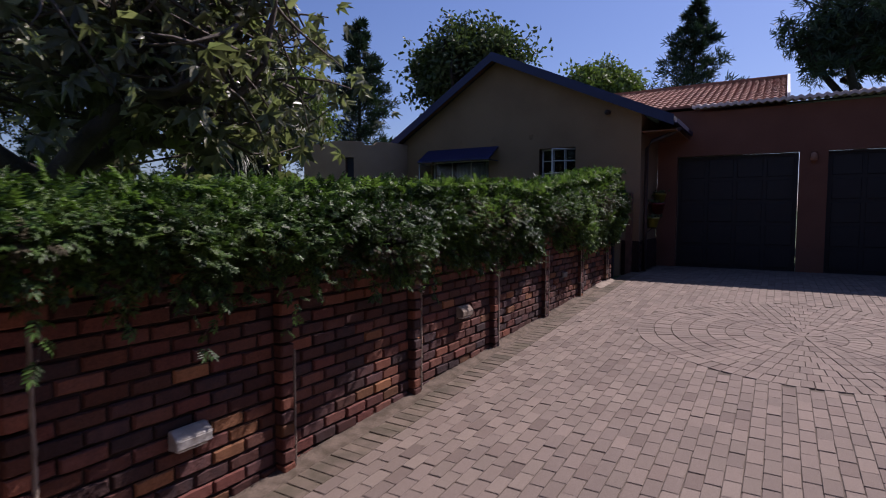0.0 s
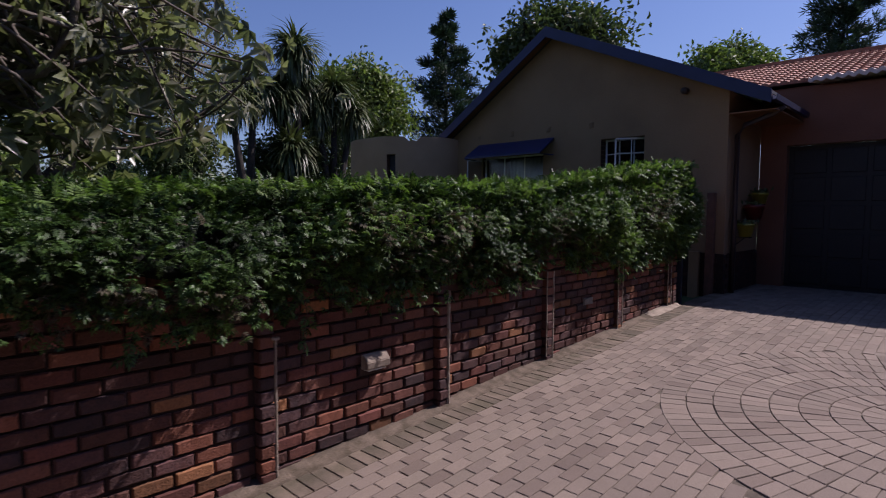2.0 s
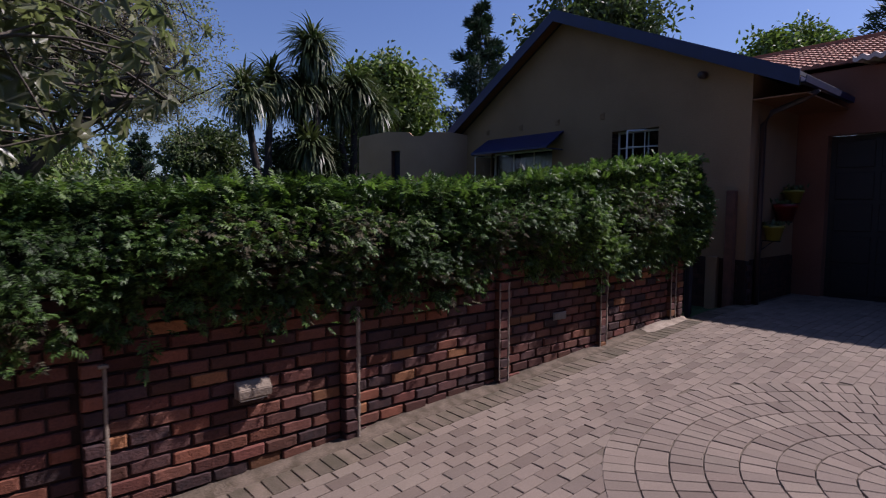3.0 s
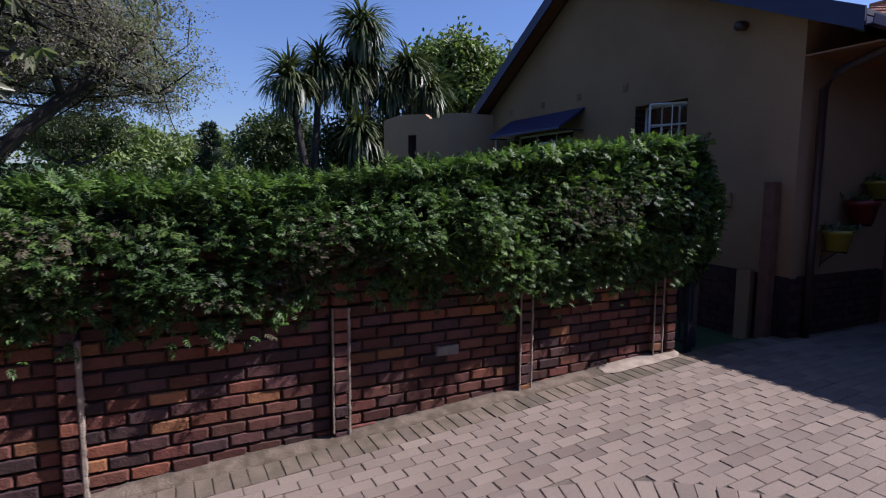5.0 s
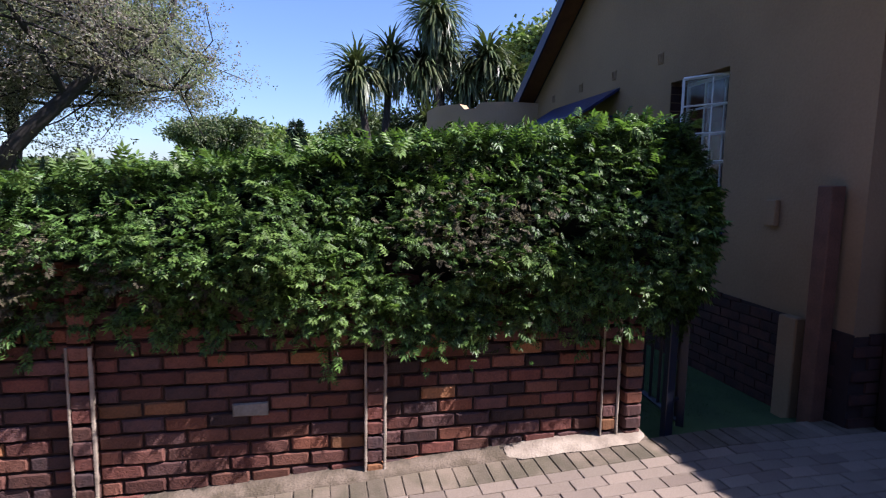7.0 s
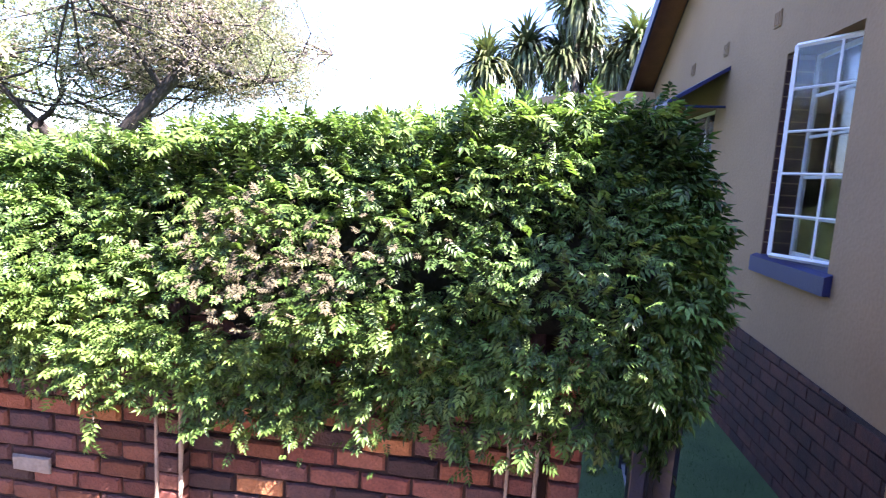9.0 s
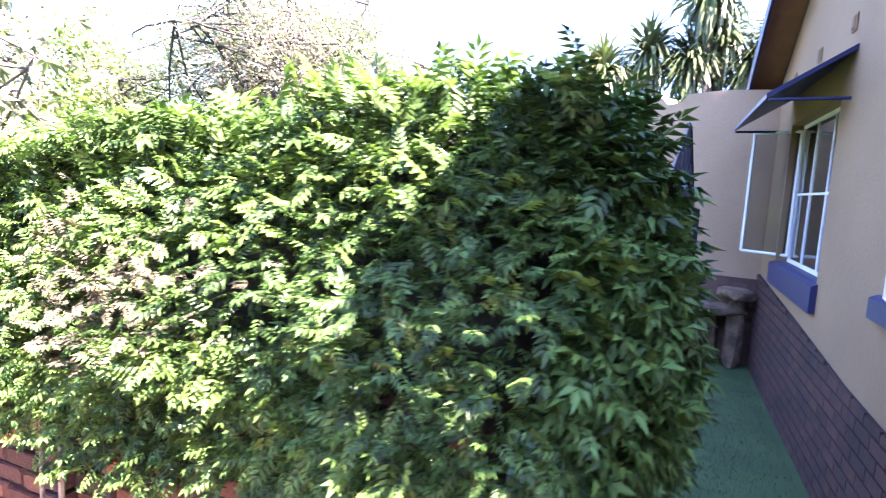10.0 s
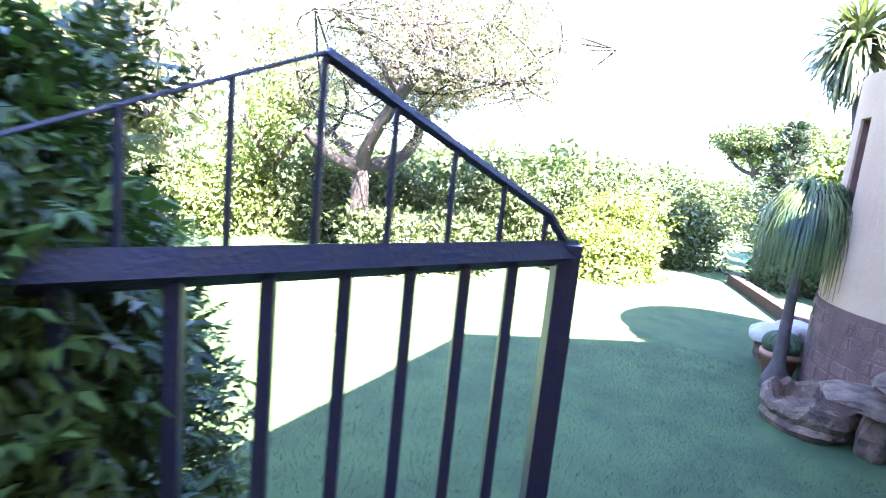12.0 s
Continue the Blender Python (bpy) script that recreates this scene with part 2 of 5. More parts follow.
def scatter(tv, tf, at, along, up, size):
    """Copies of a small template (x across, y along, z up) as arrays."""
    tv, tf = np.asarray(tv, float), np.asarray(tf, int)
    y = unit(along)
    x = unit(np.cross(y, up))
    z = np.cross(x, y)
    s = np.asarray(size).reshape(-1, 1, 1)
    v = at[:, None, :] + s * (tv[None, :, 0:1] * x[:, None] + tv[None, :, 1:2] * y[:, None] + tv[None, :, 2:3] * z[:, None])
    f = tf[None] + (np.arange(len(at)) * len(tv))[:, None, None]
    return v.reshape(-1, 3), f.reshape(-1, tf.shape[1])


def leaflet(length, width, at=(0, 0), angle=0.0, droop=0.15):
    """One pointed leaflet folded along its midrib: vertices and quads."""
    c, s = math.cos(angle), math.sin(angle)
    pts = ((0, 0, 0), (width / 2, length * 0.42, 0.12 * width), (0, length, -droop * length), (-width / 2, length * 0.42, 0.12 * width))
    return [(at[0] + x * c - y * s, at[1] + x * s + y * c, z) for x, y, z in pts], [(0, 1, 2), (0, 2, 3)]


def merge(leaves):
    v, f = [], []
    for lv, lf in leaves:
        f += [tuple(i + len(v) for i in q) for q in lf]
        v += lv
    return v, f


# a feathered leaf of nine leaflets, a plain leaf, a five-lobed leaf, a needle tuft
SPRIG = merge([leaflet(0.42, 0.17, (0, 0.68), 0, 0.3)] + [leaflet(0.44 - 0.12 * y, 0.15, (0, y), sgn * (1.05 - 0.25 * y), 0.34) for y in (0.08, 0.27, 0.46, 0.64) for sgn in (1, -1)])
PLAIN = leaflet(1.0, 0.5, droop=0.2)
LOBED = merge([leaflet(1.0, 0.42, (0, 0), a, 0.35) for a in (0, 0.75, -0.75)] + [leaflet(0.65, 0.34, (0, 0), a, 0.3) for a in (1.5, -1.5)])
TUFT = merge([leaflet(1.0, 0.16, (0, 0), a, 0.1) for a in (0, 0.6, -0.6)])
CLUMP = merge([leaflet(0.6, 0.3, (0.25 * math.cos(k * 2.4), 0.25 * math.sin(k * 2.4)), k * 1.9, 0.3) for k in range(5)])


def random_units(n):
    return unit(rng.normal(size=(n, 3)))


# ---- ground ----
def drive_z(y):
    return -0.06 + 0.058 * min(max(y, -14.0), 11.0)


LAWN_Z = 0.48
WALL_X, PIER_X, BACK_X = -2.43, -2.375, -2.66


def ground_z(x, y):
    if x > -2.55 and y < 14.2:
        return drive_z(y) - 0.075
    far = math.hypot(x, y - 6)
    lift = 0.0 if far < 45 else min(1.0, (far - 45) / 160) ** 2 * 9.0 * (1 if x < 0 else 0.3)
    return LAWN_Z + 0.012 * noise.noise(Vector((x * 0.4, y * 0.4, 0))) + lift


def build_ground():
    xs = np.concatenate([-np.geomspace(1500, 22, 16), np.arange(-20, -2.6, 0.8), [-2.56, -2.54], np.arange(-2, 7, 1.5), np.geomspace(8, 1500, 16)])
    ys = np.concatenate([-np.geomspace(1500, 22, 16), np.arange(-20, 14, 0.8), [14.15, 14.25], np.arange(15, 21, 1.0), np.geomspace(22, 1500, 16)])
    v = [(x, y, ground_z(x, y)) for y in ys for x in xs]
    w = len(xs)
    f = [(j * w + i, j * w + i + 1, (j + 1) * w + i + 1, (j + 1) * w + i) for j in range(len(ys) - 1) for i in range(w - 1)]
    ob = fast("ground", v, f, M_LAWN, smooth=True)
    return tagged(ob, "mown green lawn running out to dry ground", "ground", kind="structure")


build_ground()


# ---- the house with its gable ----
GABLE_Y, PEAK = 11.96, (-5.52, 5.5)
CORNER_X = -2.18


def roof_line(x):
    return PEAK[1] - (0.45 * (x - PEAK[0]) if x > PEAK[0] else 0.64 * (PEAK[0] - x))


def plinth_top(x):
    return float(np.interp(x, (-8.3, -6.1, -4.8, -2.2), (1.58, 1.43, 1.33, 1.24)))


def steel_window(house, x0, x1, z0, z1, columns, rows, sill_drop, open_leaf, label, deep=0.1):
    """A white steel window in its reveal, with glazing bars, panes, a blue sill and a casement that may stand open."""
    y = GABLE_Y + deep
    win = link_mesh("window", bpy.data.meshes.new("window"), None, house, label)
    bm = boxes((x0, x1, y, y + 0.035, z0, z0 + 0.035), (x0, x1, y, y + 0.035, z1 - 0.035, z1),
               (x0, x0 + 0.035, y, y + 0.035, z0 + 0.035, z1 - 0.035), (x1 - 0.035, x1, y, y + 0.035, z0 + 0.035, z1 - 0.035), bevel=0.004)
    part("window_frame", bm, M_WHITE, win, "white painted steel frame")
    w, h = (x1 - x0) / columns, (z1 - z0) / rows
    for i in range(1, columns):
        part("glazing_bar", boxes((x0 + i * w - 0.012, x0 + i * w + 0.012, y + 0.004, y + 0.03, z0 + 0.036, z1 - 0.036), bevel=0.003), M_WHITE, win)
    for j in range(1, rows):
        part("glazing_bar", boxes((x0 + 0.036, x1 - 0.036, y + 0.006, y + 0.028, z0 + j * h - 0.01, z0 + j * h + 0.01), bevel=0.003), M_WHITE, win)
    for i in range(columns):
        for j in range(rows):
            p = part("pane", boxes((x0 + i * w + 0.014, x0 + (i + 1) * w - 0.014, y + 0.014, y + 0.019, z0 + j * h + 0.013, z0 + (j + 1) * h - 0.013)), M_GLASS, win)
            p.visible_shadow = False
    bm = bmesh.new()
    prism(bm, ((x0 - 0.06, z0 - 0.002), (x1 + 0.06, z0 - 0.002), (x1 + 0.06, z0 - sill_drop), (x0 - 0.06, z0 - sill_drop)), GABLE_Y - 0.045, GABLE_Y - 0.002)
    box(bm, x0 + 0.004, x1 - 0.004, GABLE_Y, y + 0.03, z0 - 0.03, z0 - 0.002)
    for v in bm.verts:
        if v.co.y < GABLE_Y - 0.03 and v.co.z > z0 - 0.1:
            v.co.z -= 0.02
    part("window_sill", bm, M_BLUE, win, "sloping blue painted sill")
    for x in (x0 + 0.002, x1 - 0.006) if deep > 0.15 else ():
        for k in range(int((z1 - z0) / 0.085)):
            part("jamb_brick", boxes((x, x + 0.004, GABLE_Y + 0.006, y - 0.003, z0 + 0.004 + k * 0.085, z0 + 0.08 + k * 0.085)), M_PLINTH, win, "dark bare brick in the reveal")
    if open_leaf:
        hx, zl0, zl1, swing, width, leaf_rows = open_leaf
        d = Vector((math.cos(swing), -math.sin(swing), 0))
        o = Vector((hx, y - 0.01, 0))
        bm = bmesh.new()
        for a, b in (((0, zl0), (width, zl0)), ((width, zl0), (width, zl1)), ((width, zl1), (0, zl1)), ((0, zl1), (0, zl0))):
            tube(bm, [o + d * a[0] + Vector((0, 0, a[1])), o + d * b[0] + Vector((0, 0, b[1]))], 0.017, 4)
        for j in range(1, leaf_rows):
            zz = zl0 + (zl1 - zl0) * j / leaf_rows
            tube(bm, [o + Vector((0, 0, zz)), o + d * width + Vector((0, 0, zz))], 0.009, 4)
        if leaf_rows > 1:
            tube(bm, [o + d * width * 0.5 + Vector((0, 0, zl0)), o + d * width * 0.5 + Vector((0, 0, zl1))], 0.009, 4)
        part("casement", bm, M_WHITE, win, "casement standing open")
        bm = bmesh.new()
        n = Vector((-d.y, d.x, 0)) * 0.002
        corners = [o + d * a + Vector((0, 0, z)) for a, z in ((0.01, zl0), (width - 0.01, zl0), (width - 0.01, zl1), (0.01, zl1))]
        f = [bm.verts.new(c + n) for c in corners], [bm.verts.new(c - n) for c in corners]
        bm.faces.new(f[0]), bm.faces.new(f[1][::-1])
        for i in range(4):
            bm.faces.new((f[0][i], f[0][(i + 1) % 4], f[1][(i + 1) % 4], f[1][i]))
        part("casement_pane", bm, M_GLASS, win).visible_shadow = False
    return win


W1, W2 = (-4.44, -3.58, 1.92, 3.31), (-7.38, -5.74, 1.80, 3.14)


def build_house():
    house = thing("house", "buff plastered gabled house with blue trim and dark brick plinth", "house", at=(-5.6, 12.2, 0.3))
    t, base, plinth = 0.24, 0.2, 1.22
    bm = bmesh.new()
    xs = (-8.35, W2[0], W2[1], PEAK[0], W1[0], W1[1], CORNER_X)
    for a, b in zip(xs, xs[1:]):
        top = [(b, roof_line(b) - 0.05), (a, roof_line(a) - 0.05)]
        hole = W1 if a == W1[0] else W2 if a == W2[0] else None
        if hole:
            prism(bm, [(a, plinth), (b, plinth), (b, hole[2] - 0.03), (a, hole[2] - 0.03)], GABLE_Y, GABLE_Y + t)
            prism(bm, [(a, hole[3]), (b, hole[3])] + top, GABLE_Y, GABLE_Y + t)
        else:
            prism(bm, [(a, plinth), (b, plinth)] + top, GABLE_Y, GABLE_Y + t)
    bmesh.ops.remove_doubles(bm, verts=bm.verts, dist=0.0005)
    part("gable_wall", bm, M_PLASTER, house, "buff painted plaster gable")
    part("side_wall", boxes((CORNER_X - t, CORNER_X, GABLE_Y + t + 0.002, 13.84, plinth, 3.9)), M_PLASTER, house)
    # plinth: real courses of dark face brick over a backing
    bm = boxes((-8.3, CORNER_X + 0.012, GABLE_Y - 0.002, GABLE_Y + t, base, plinth - 0.002), (CORNER_X - t, CORNER_X + 0.012, GABLE_Y + t, 13.84, base, plinth - 0.002))
    steps = (-8.3, -6.1, -4.8, CORNER_X + 0.012)
    prism(bm, [(-8.3, base), (steps[3], base)] + [(x, plinth_top(x) - 0.004) for x in steps[::-1]], GABLE_Y - 0.014, GABLE_Y - 0.0025)
    part("plinth", bm, M_MORTAR, house, "dark face brick plinth")
    bm = bmesh.new()
    for k in range(16):
        z = base + 0.03 + k * 0.0855
        for i in range(27):
            x = -8.3 + (i + 0.5 * (k % 2)) * 0.232
            top = min(z + 0.073, plinth_top(x + 0.11))
            if x + 0.22 < CORNER_X and top > z + 0.02:
                box(bm, x, x + 0.222, GABLE_Y - 0.03, GABLE_Y - 0.015, z, top)
        for i in range(8 if k < 12 else 0):
            y = GABLE_Y + (i + 0.5 * (k % 2)) * 0.232
            if y + 0.22 < 13.83:
                box(bm, CORNER_X + 0.014, CORNER_X + 0.03, y, y + 0.222, z, z + 0.073)
    tagged(part("plinth_bricks", bm, M_PLINTH, house), kind="stuff")
    # roof slopes with verge boards, soffit and gutter
    y0, y1 = GABLE_Y - 0.33, 24.0
    xr, xl = -1.5, -9.5
    for name, a, b in (("roof_slope", PEAK[0], xr), ("roof_slope", PEAK[0], xl)):
        za, zb = roof_line(a) + 0.02, roof_line(b) + 0.02
        part(name, prism(bmesh.new(), [(a, za), (b, zb), (b, zb + 0.05), (a, za + 0.05)], y0 + 0.03, y1), M_SLATE, house, "dark sheet roof slope")
        part("verge_board", prism(bmesh.new(), [(a, za - 0.14), (b, zb - 0.14), (b, zb + 0.07), (a, za + 0.07)], y0, y0 + 0.026), M_NAVY, house, "dark blue verge board")
        part("soffit", prism(bmesh.new(), [(a, za - 0.03), (b, zb - 0.03), (b, zb - 0.012), (a, za - 0.012)], y0 + 0.03, GABLE_Y - 0.002), M_SOFFIT, house, "reddish timber soffit")
    ze = roof_line(xr)
    bm = bmesh.new()
    prism(bm, [(xr + 0.01, ze - 0.08), (xr + 0.075, ze - 0.08), (xr + 0.085, ze), (xr + 0.075, ze), (xr + 0.065, ze - 0.07), (xr + 0.02, ze - 0.07), (xr + 0.015, ze)], y0, 13.8)
    part("gutter", bm, M_NAVY, house, "metal eaves gutter")
    part("side_soffit", boxes((CORNER_X + 0.002, xr, GABLE_Y + 0.004, 13.84, 3.52, 3.54)), M_SOFFIT, house)
    bm = tube(bmesh.new(), [(xr + 0.06, 12.2, ze - 0.1), (xr - 0.1, 12.2, ze - 0.2), (-2.0, 12.2, 3.36), (CORNER_X + 0.075, 12.2, 3.2), (CORNER_X + 0.075, 12.2, 2.0), (CORNER_X + 0.075, 12.2, 0.58)], 0.04, 10)
    part("downpipe", bm, M_PIPE, house, "dark brown bent downpipe", True)
    steel_window(house, *W1, 3, 5, 0.13, (W1[1] - 0.02, W1[2] + 0.03, W1[3] - 0.03, 2.62, 0.56, 5), "white steel window with glazing bars, casement open", 0.19)
    steel_window(house, *W2, 3, 2, 0.22, (W2[0] + 0.02, W2[2] + 0.06, W2[3] - 0.06, 2.1, 0.44, 1), "wide white steel window under an awning, casement open")
    # awning: a sloping blue sheet on two cheeks
    bm = bmesh.new()
    ax0, ax1 = W2[0] - 0.12, W2[1] + 0.26
    pts = [(GABLE_Y - 0.002, 3.44), (GABLE_Y - 0.5, 3.12), (GABLE_Y - 0.5, 3.085), (GABLE_Y - 0.002, 3.405)]
    a = [bm.verts.new((ax0, y, z)) for y, z in pts]
    b = [bm.verts.new((ax1, y, z)) for y, z in pts]
    bm.faces.new(a), bm.faces.new(b[::-1])
    for i in range(4):
        bm.faces.new((a[i], b[i], b[(i + 1) % 4], a[(i + 1) % 4]))
    awning = part("awning", bm, M_BLUE, house, "blue sheet window awning")
    for x in (ax0 + 0.02, ax1 - 0.02):
        part("awning_bracket", tube(bmesh.new(), [(x, GABLE_Y - 0.002, 3.09), (x, GABLE_Y - 0.48, 3.08)], 0.012, 6), M_BLUE, awning)
    # clay air bricks and the round overflow vent
    for x, z in ((-4.65, 3.6), (-5.63, 3.61), (-6.55, 3.61), (-7.5, 3.6)):
        bm = boxes((x - 0.05, x + 0.05, GABLE_Y - 0.012, GABLE_Y - 0.002, z - 0.06, z + 0.06), bevel=0.003)
        for i in range(3):
            box(bm, x - 0.035 + i * 0.028, x - 0.021 + i * 0.028, GABLE_Y - 0.02, GABLE_Y - 0.0125, z - 0.045, z + 0.045)
        part("air_brick", bm, M_PLASTER, house)
    bm = tube(bmesh.new(), [(-2.87, GABLE_Y + 0.05, 4.0), (-2.87, GABLE_Y - 0.12, 3.98)], 0.055, 12)
    part("vent_pipe", bm, M_PIPE, house, "round vent spout", True)
    part("meter_box", boxes((-3.0, -2.89, GABLE_Y - 0.05, GABLE_Y - 0.002, 1.93, 2.14), bevel=0.008), M_PLASTER, house, "small plastered meter box")
    # a box room added behind the windows; near-black walls stand for its darkness
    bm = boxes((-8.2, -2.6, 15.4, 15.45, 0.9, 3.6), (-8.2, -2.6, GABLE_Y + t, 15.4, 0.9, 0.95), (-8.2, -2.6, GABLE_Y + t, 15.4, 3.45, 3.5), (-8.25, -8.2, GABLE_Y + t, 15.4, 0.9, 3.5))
    part("room", bm, M_DARK, house, "near-black box standing for the unlit room behind the panes")
    bm = bmesh.new()
    n = 60
    row = [[bm.verts.new((W2[0] + 0.55 + i * 0.018, GABLE_Y + 0.32 + 0.03 * math.sin(i * 1.1), z)) for i in range(n)] for z in (1.82, 3.1)]
    for i in range(n - 1):
        bm.faces.new((row[0][i], row[0][i + 1], row[1][i + 1], row[1][i]))
    part("curtain", bm, M_CURTAIN, house, "pale drawn curtain", True)
    return house


build_house()


# ---- the garage with its tiled roof ----
GARAGE_Y = 13.85


def build_garage():
    g = thing("garage", "terracotta plastered double garage with dark doors and tiled roof", "garage", at=(2.0, 14.1, 0.4))
    d1, d2, top = (-1.75, 0.67), (1.17, 3.59), 3.15
    bm = bmesh.new()
    for a, b, z0 in ((-2.18, d1[0], 0.3), (d1[0], d1[1], top), (d1[1], d2[0], 0.3), (d2[0], d2[1], top), (d2[1], 6.5, 0.3)):
        prism(bm, [(a, z0), (b, z0), (b, 4.14), (a, 4.14)], GARAGE_Y, GARAGE_Y + 0.24)
    bmesh.ops.remove_doubles(bm, verts=bm.verts, dist=0.0005)
    part("front_wall", bm, M_TERRA, g, "terracotta plaster wall")
    part("end_wall", boxes((6.26, 6.5, GARAGE_Y + 0.242, 21.0, 0.3, 4.1)), M_TERRA, g)
    for a, b in (d1, d2):
        door = part("garage_door", boxes((a + 0.01, b - 0.01, GARAGE_Y + 0.16, GARAGE_Y + 0.2, 0.55, top - 0.01)), M_DOOR, g, "dark timber garage door")
        for r in range(5):
            for c in range(4):
                w, h = (b - a - 0.1) / 4, (top - 0.65) / 5
                x, z = a + 0.05 + c * w, 0.6 + r * h
                part("panel", boxes((x + 0.04, x + w - 0.04, GARAGE_Y + 0.14, GARAGE_Y + 0.159, z + 0.04, z + h - 0.04), bevel=0.008), M_DOOR, door)
    # sheet edge with its wavy profile along the eaves
    bm = bmesh.new()
    n = 260
    cols = []
    for i in range(n + 1):
        x = -1.43 + i * 7.9 / n
        z = 4.24 + 0.004 * x + 0.022 * math.sin(x / 0.15 * math.tau)
        cols.append([bm.verts.new((x, y, z + dz)) for y, dz in ((GARAGE_Y - 0.24, -0.035), (GARAGE_Y - 0.24, 0.035), (GARAGE_Y + 1.2, 0.235), (GARAGE_Y + 1.2, 0.165))])
    for u, w in zip(cols, cols[1:]):
        for k in range(4):
            bm.faces.new((u[k], u[(k + 1) % 4], w[(k + 1) % 4], w[k]))
    part("eaves_edge", bm, mat("weathered tile edge", (0.7, 0.56, 0.49), 0.9, 0.2, 6, 60, 0.3), g, "wavy tile edge along the eaves")
    # tiled slope: rows of rounded tiles
    v, f = [], []
    ridge_y, ridge_z, eave_y, eave_z = 18.0, 5.55, 14.6, 4.4
    rows, cols_n = 14, 30
    tw = 5.0 / cols_n
    for r in range(rows):
        for c in range(cols_n):
            t0, t1 = r / rows, (r + 1.12) / rows
            x0 = -4.6 + c * tw
            o = len(v)
            for t, lift in ((t0, 0.045), (t1, 0.012)):
                y, z = eave_y + (ridge_y - eave_y) * t, eave_z + (ridge_z - eave_z) * t
                for k in range(5):
                    v.append((x0 + tw * k / 4, y, z + lift + 0.035 * math.sin(math.pi * k / 4)))
            for k in range(5):
                v.append((x0 + tw * k / 4, eave_y + (ridge_y - eave_y) * t0, eave_z + (ridge_z - eave_z) * t0))
            for k in range(4):
                f.append((o + k, o + k + 1, o + 6 + k, o + 5 + k))
                f.append((o + 10 + k, o + 11 + k, o + k + 1, o + k))
    roof = fast("tiled_roof", v, f, M_TILE, g, "red-brown concrete tile roof", False)
    tagged(roof, kind="stuff")
    part("roof_back", prism(bmesh.new(), [(-4.6, 4.0), (0.4, 4.0), (0.4, 4.34), (-4.6, 4.34)], 14.7, 21.0), M_TERRA, g)
    bm = bmesh.new()
    a = [bm.verts.new(p) for p in ((0.4, eave_y - 0.05, eave_z + 0.0), (0.4, ridge_y, ridge_z), (0.4, ridge_y, ridge_z + 0.13), (0.4, eave_y - 0.05, eave_z + 0.13))]
    b = [bm.verts.new(v.co + Vector((0.06, 0, 0))) for v in a]
    bm.faces.new(a[::-1]), bm.faces.new(b)
    for i in range(4):
        bm.faces.new((a[i], a[(i + 1) % 4], b[(i + 1) % 4], b[i]))
    part("barge", bm, M_WHITE, g, "white barge end")
    bm = bmesh.new()
    prism(bm, [(-4.6, ridge_z + 0.02), (0.4, ridge_z + 0.02), (0.4, ridge_z + 0.1), (-4.6, ridge_z + 0.1)], ridge_y - 0.1, ridge_y + 0.1)
    part("ridge", bm, M_TILE, g)
    bm = bmesh.new()
    a = [bm.verts.new(p) for p in ((-4.6, eave_y, eave_z - 0.02), (0.4, eave_y, eave_z - 0.02), (0.4, ridge_y, ridge_z - 0.02), (-4.6, ridge_y, ridge_z - 0.02))]
    c = [bm.verts.new(p) for p in ((-4.6, 21.0, 4.3), (0.4, 21.0, 4.3))]
    bm.faces.new(a), bm.faces.new((a[3], a[2], c[1], c[0])), bm.faces.new((a[1], c[1], a[2]))
    part("roof_deck", bm, M_SOFFIT, g)
    part("garage_roof", prism(bmesh.new(), [(-1.6, 4.3), (6.5, 4.42), (6.5, 4.46), (-1.6, 4.34)], GARAGE_Y + 1.0, 21.0), M_SLATE, g)
    lamp = thing("wall_lamp", "small terracotta wall lamp between the garage doors", "lamp", at=(0.92, GARAGE_Y, 3.0))
    part("back_plate", boxes((0.86, 0.98, GARAGE_Y - 0.02, GARAGE_Y - 0.002, 2.9, 3.16), bevel=0.006), M_TERRA, lamp)
    part("shade", lathe(bmesh.new(), ((0.03, -0.02), (0.07, 0.0), (0.055, 0.12), (0.02, 0.15)), (0.92, GARAGE_Y - 0.09, 2.95), 12), M_POT, lamp, smooth=True)


build_garage()

# plain unseen walls added east and south of the drive, blocking low sky light
for name, label, row in (("light_block_east", "unseen dark brick wall added beyond the drive to block sky light", (6.62, 6.86, -9.5, 13.8, -0.8, 6.4)),
                         ("light_block_south", "unseen dark brick wall added behind the drive to block sky light", (-2.4, 6.6, -9.5, -9.26, -0.9, 6.4))):
    tagged(part(name, boxes(row, bevel=0.01), M_PLINTH), label, "wall", kind="structure")


# ---- pots by the side wall, post by the gate ----
def flower_pot(name, at, r, h, material, label):
    pot = thing(name, label, "pot", at=at)
    part("body", lathe(bmesh.new(), ((r * 0.68, 0), (r * 0.95, h * 0.8), (r * 1.04, h * 0.8), (r * 1.04, h), (r * 0.9, h), (r * 0.86, h * 0.85)), at, 20), material, pot, smooth=True)
    part("soil", lathe(bmesh.new(), ((r * 0.85, h * 0.86), (r * 0.6, h * 0.9)), at, 16), M_SAND, pot)
    return pot


def wall_bracket(at, x_wall):
    b = thing("pot_bracket", "dark iron bracket holding a pot to the wall", "bracket", at=at)
    bm = tube(bmesh.new(), [(x_wall + 0.003, at[1], at[2] - 0.2), (x_wall + 0.02, at[1], at[2] - 0.012), (at[0] + 0.1, at[1], at[2] - 0.012)], 0.011, 6)
    tube(bm, [(x_wall + 0.003, at[1], at[2] - 0.16), (at[0], at[1], at[2] - 0.012)], 0.008, 6)
    part("arm", bm, M_BLACK, b)


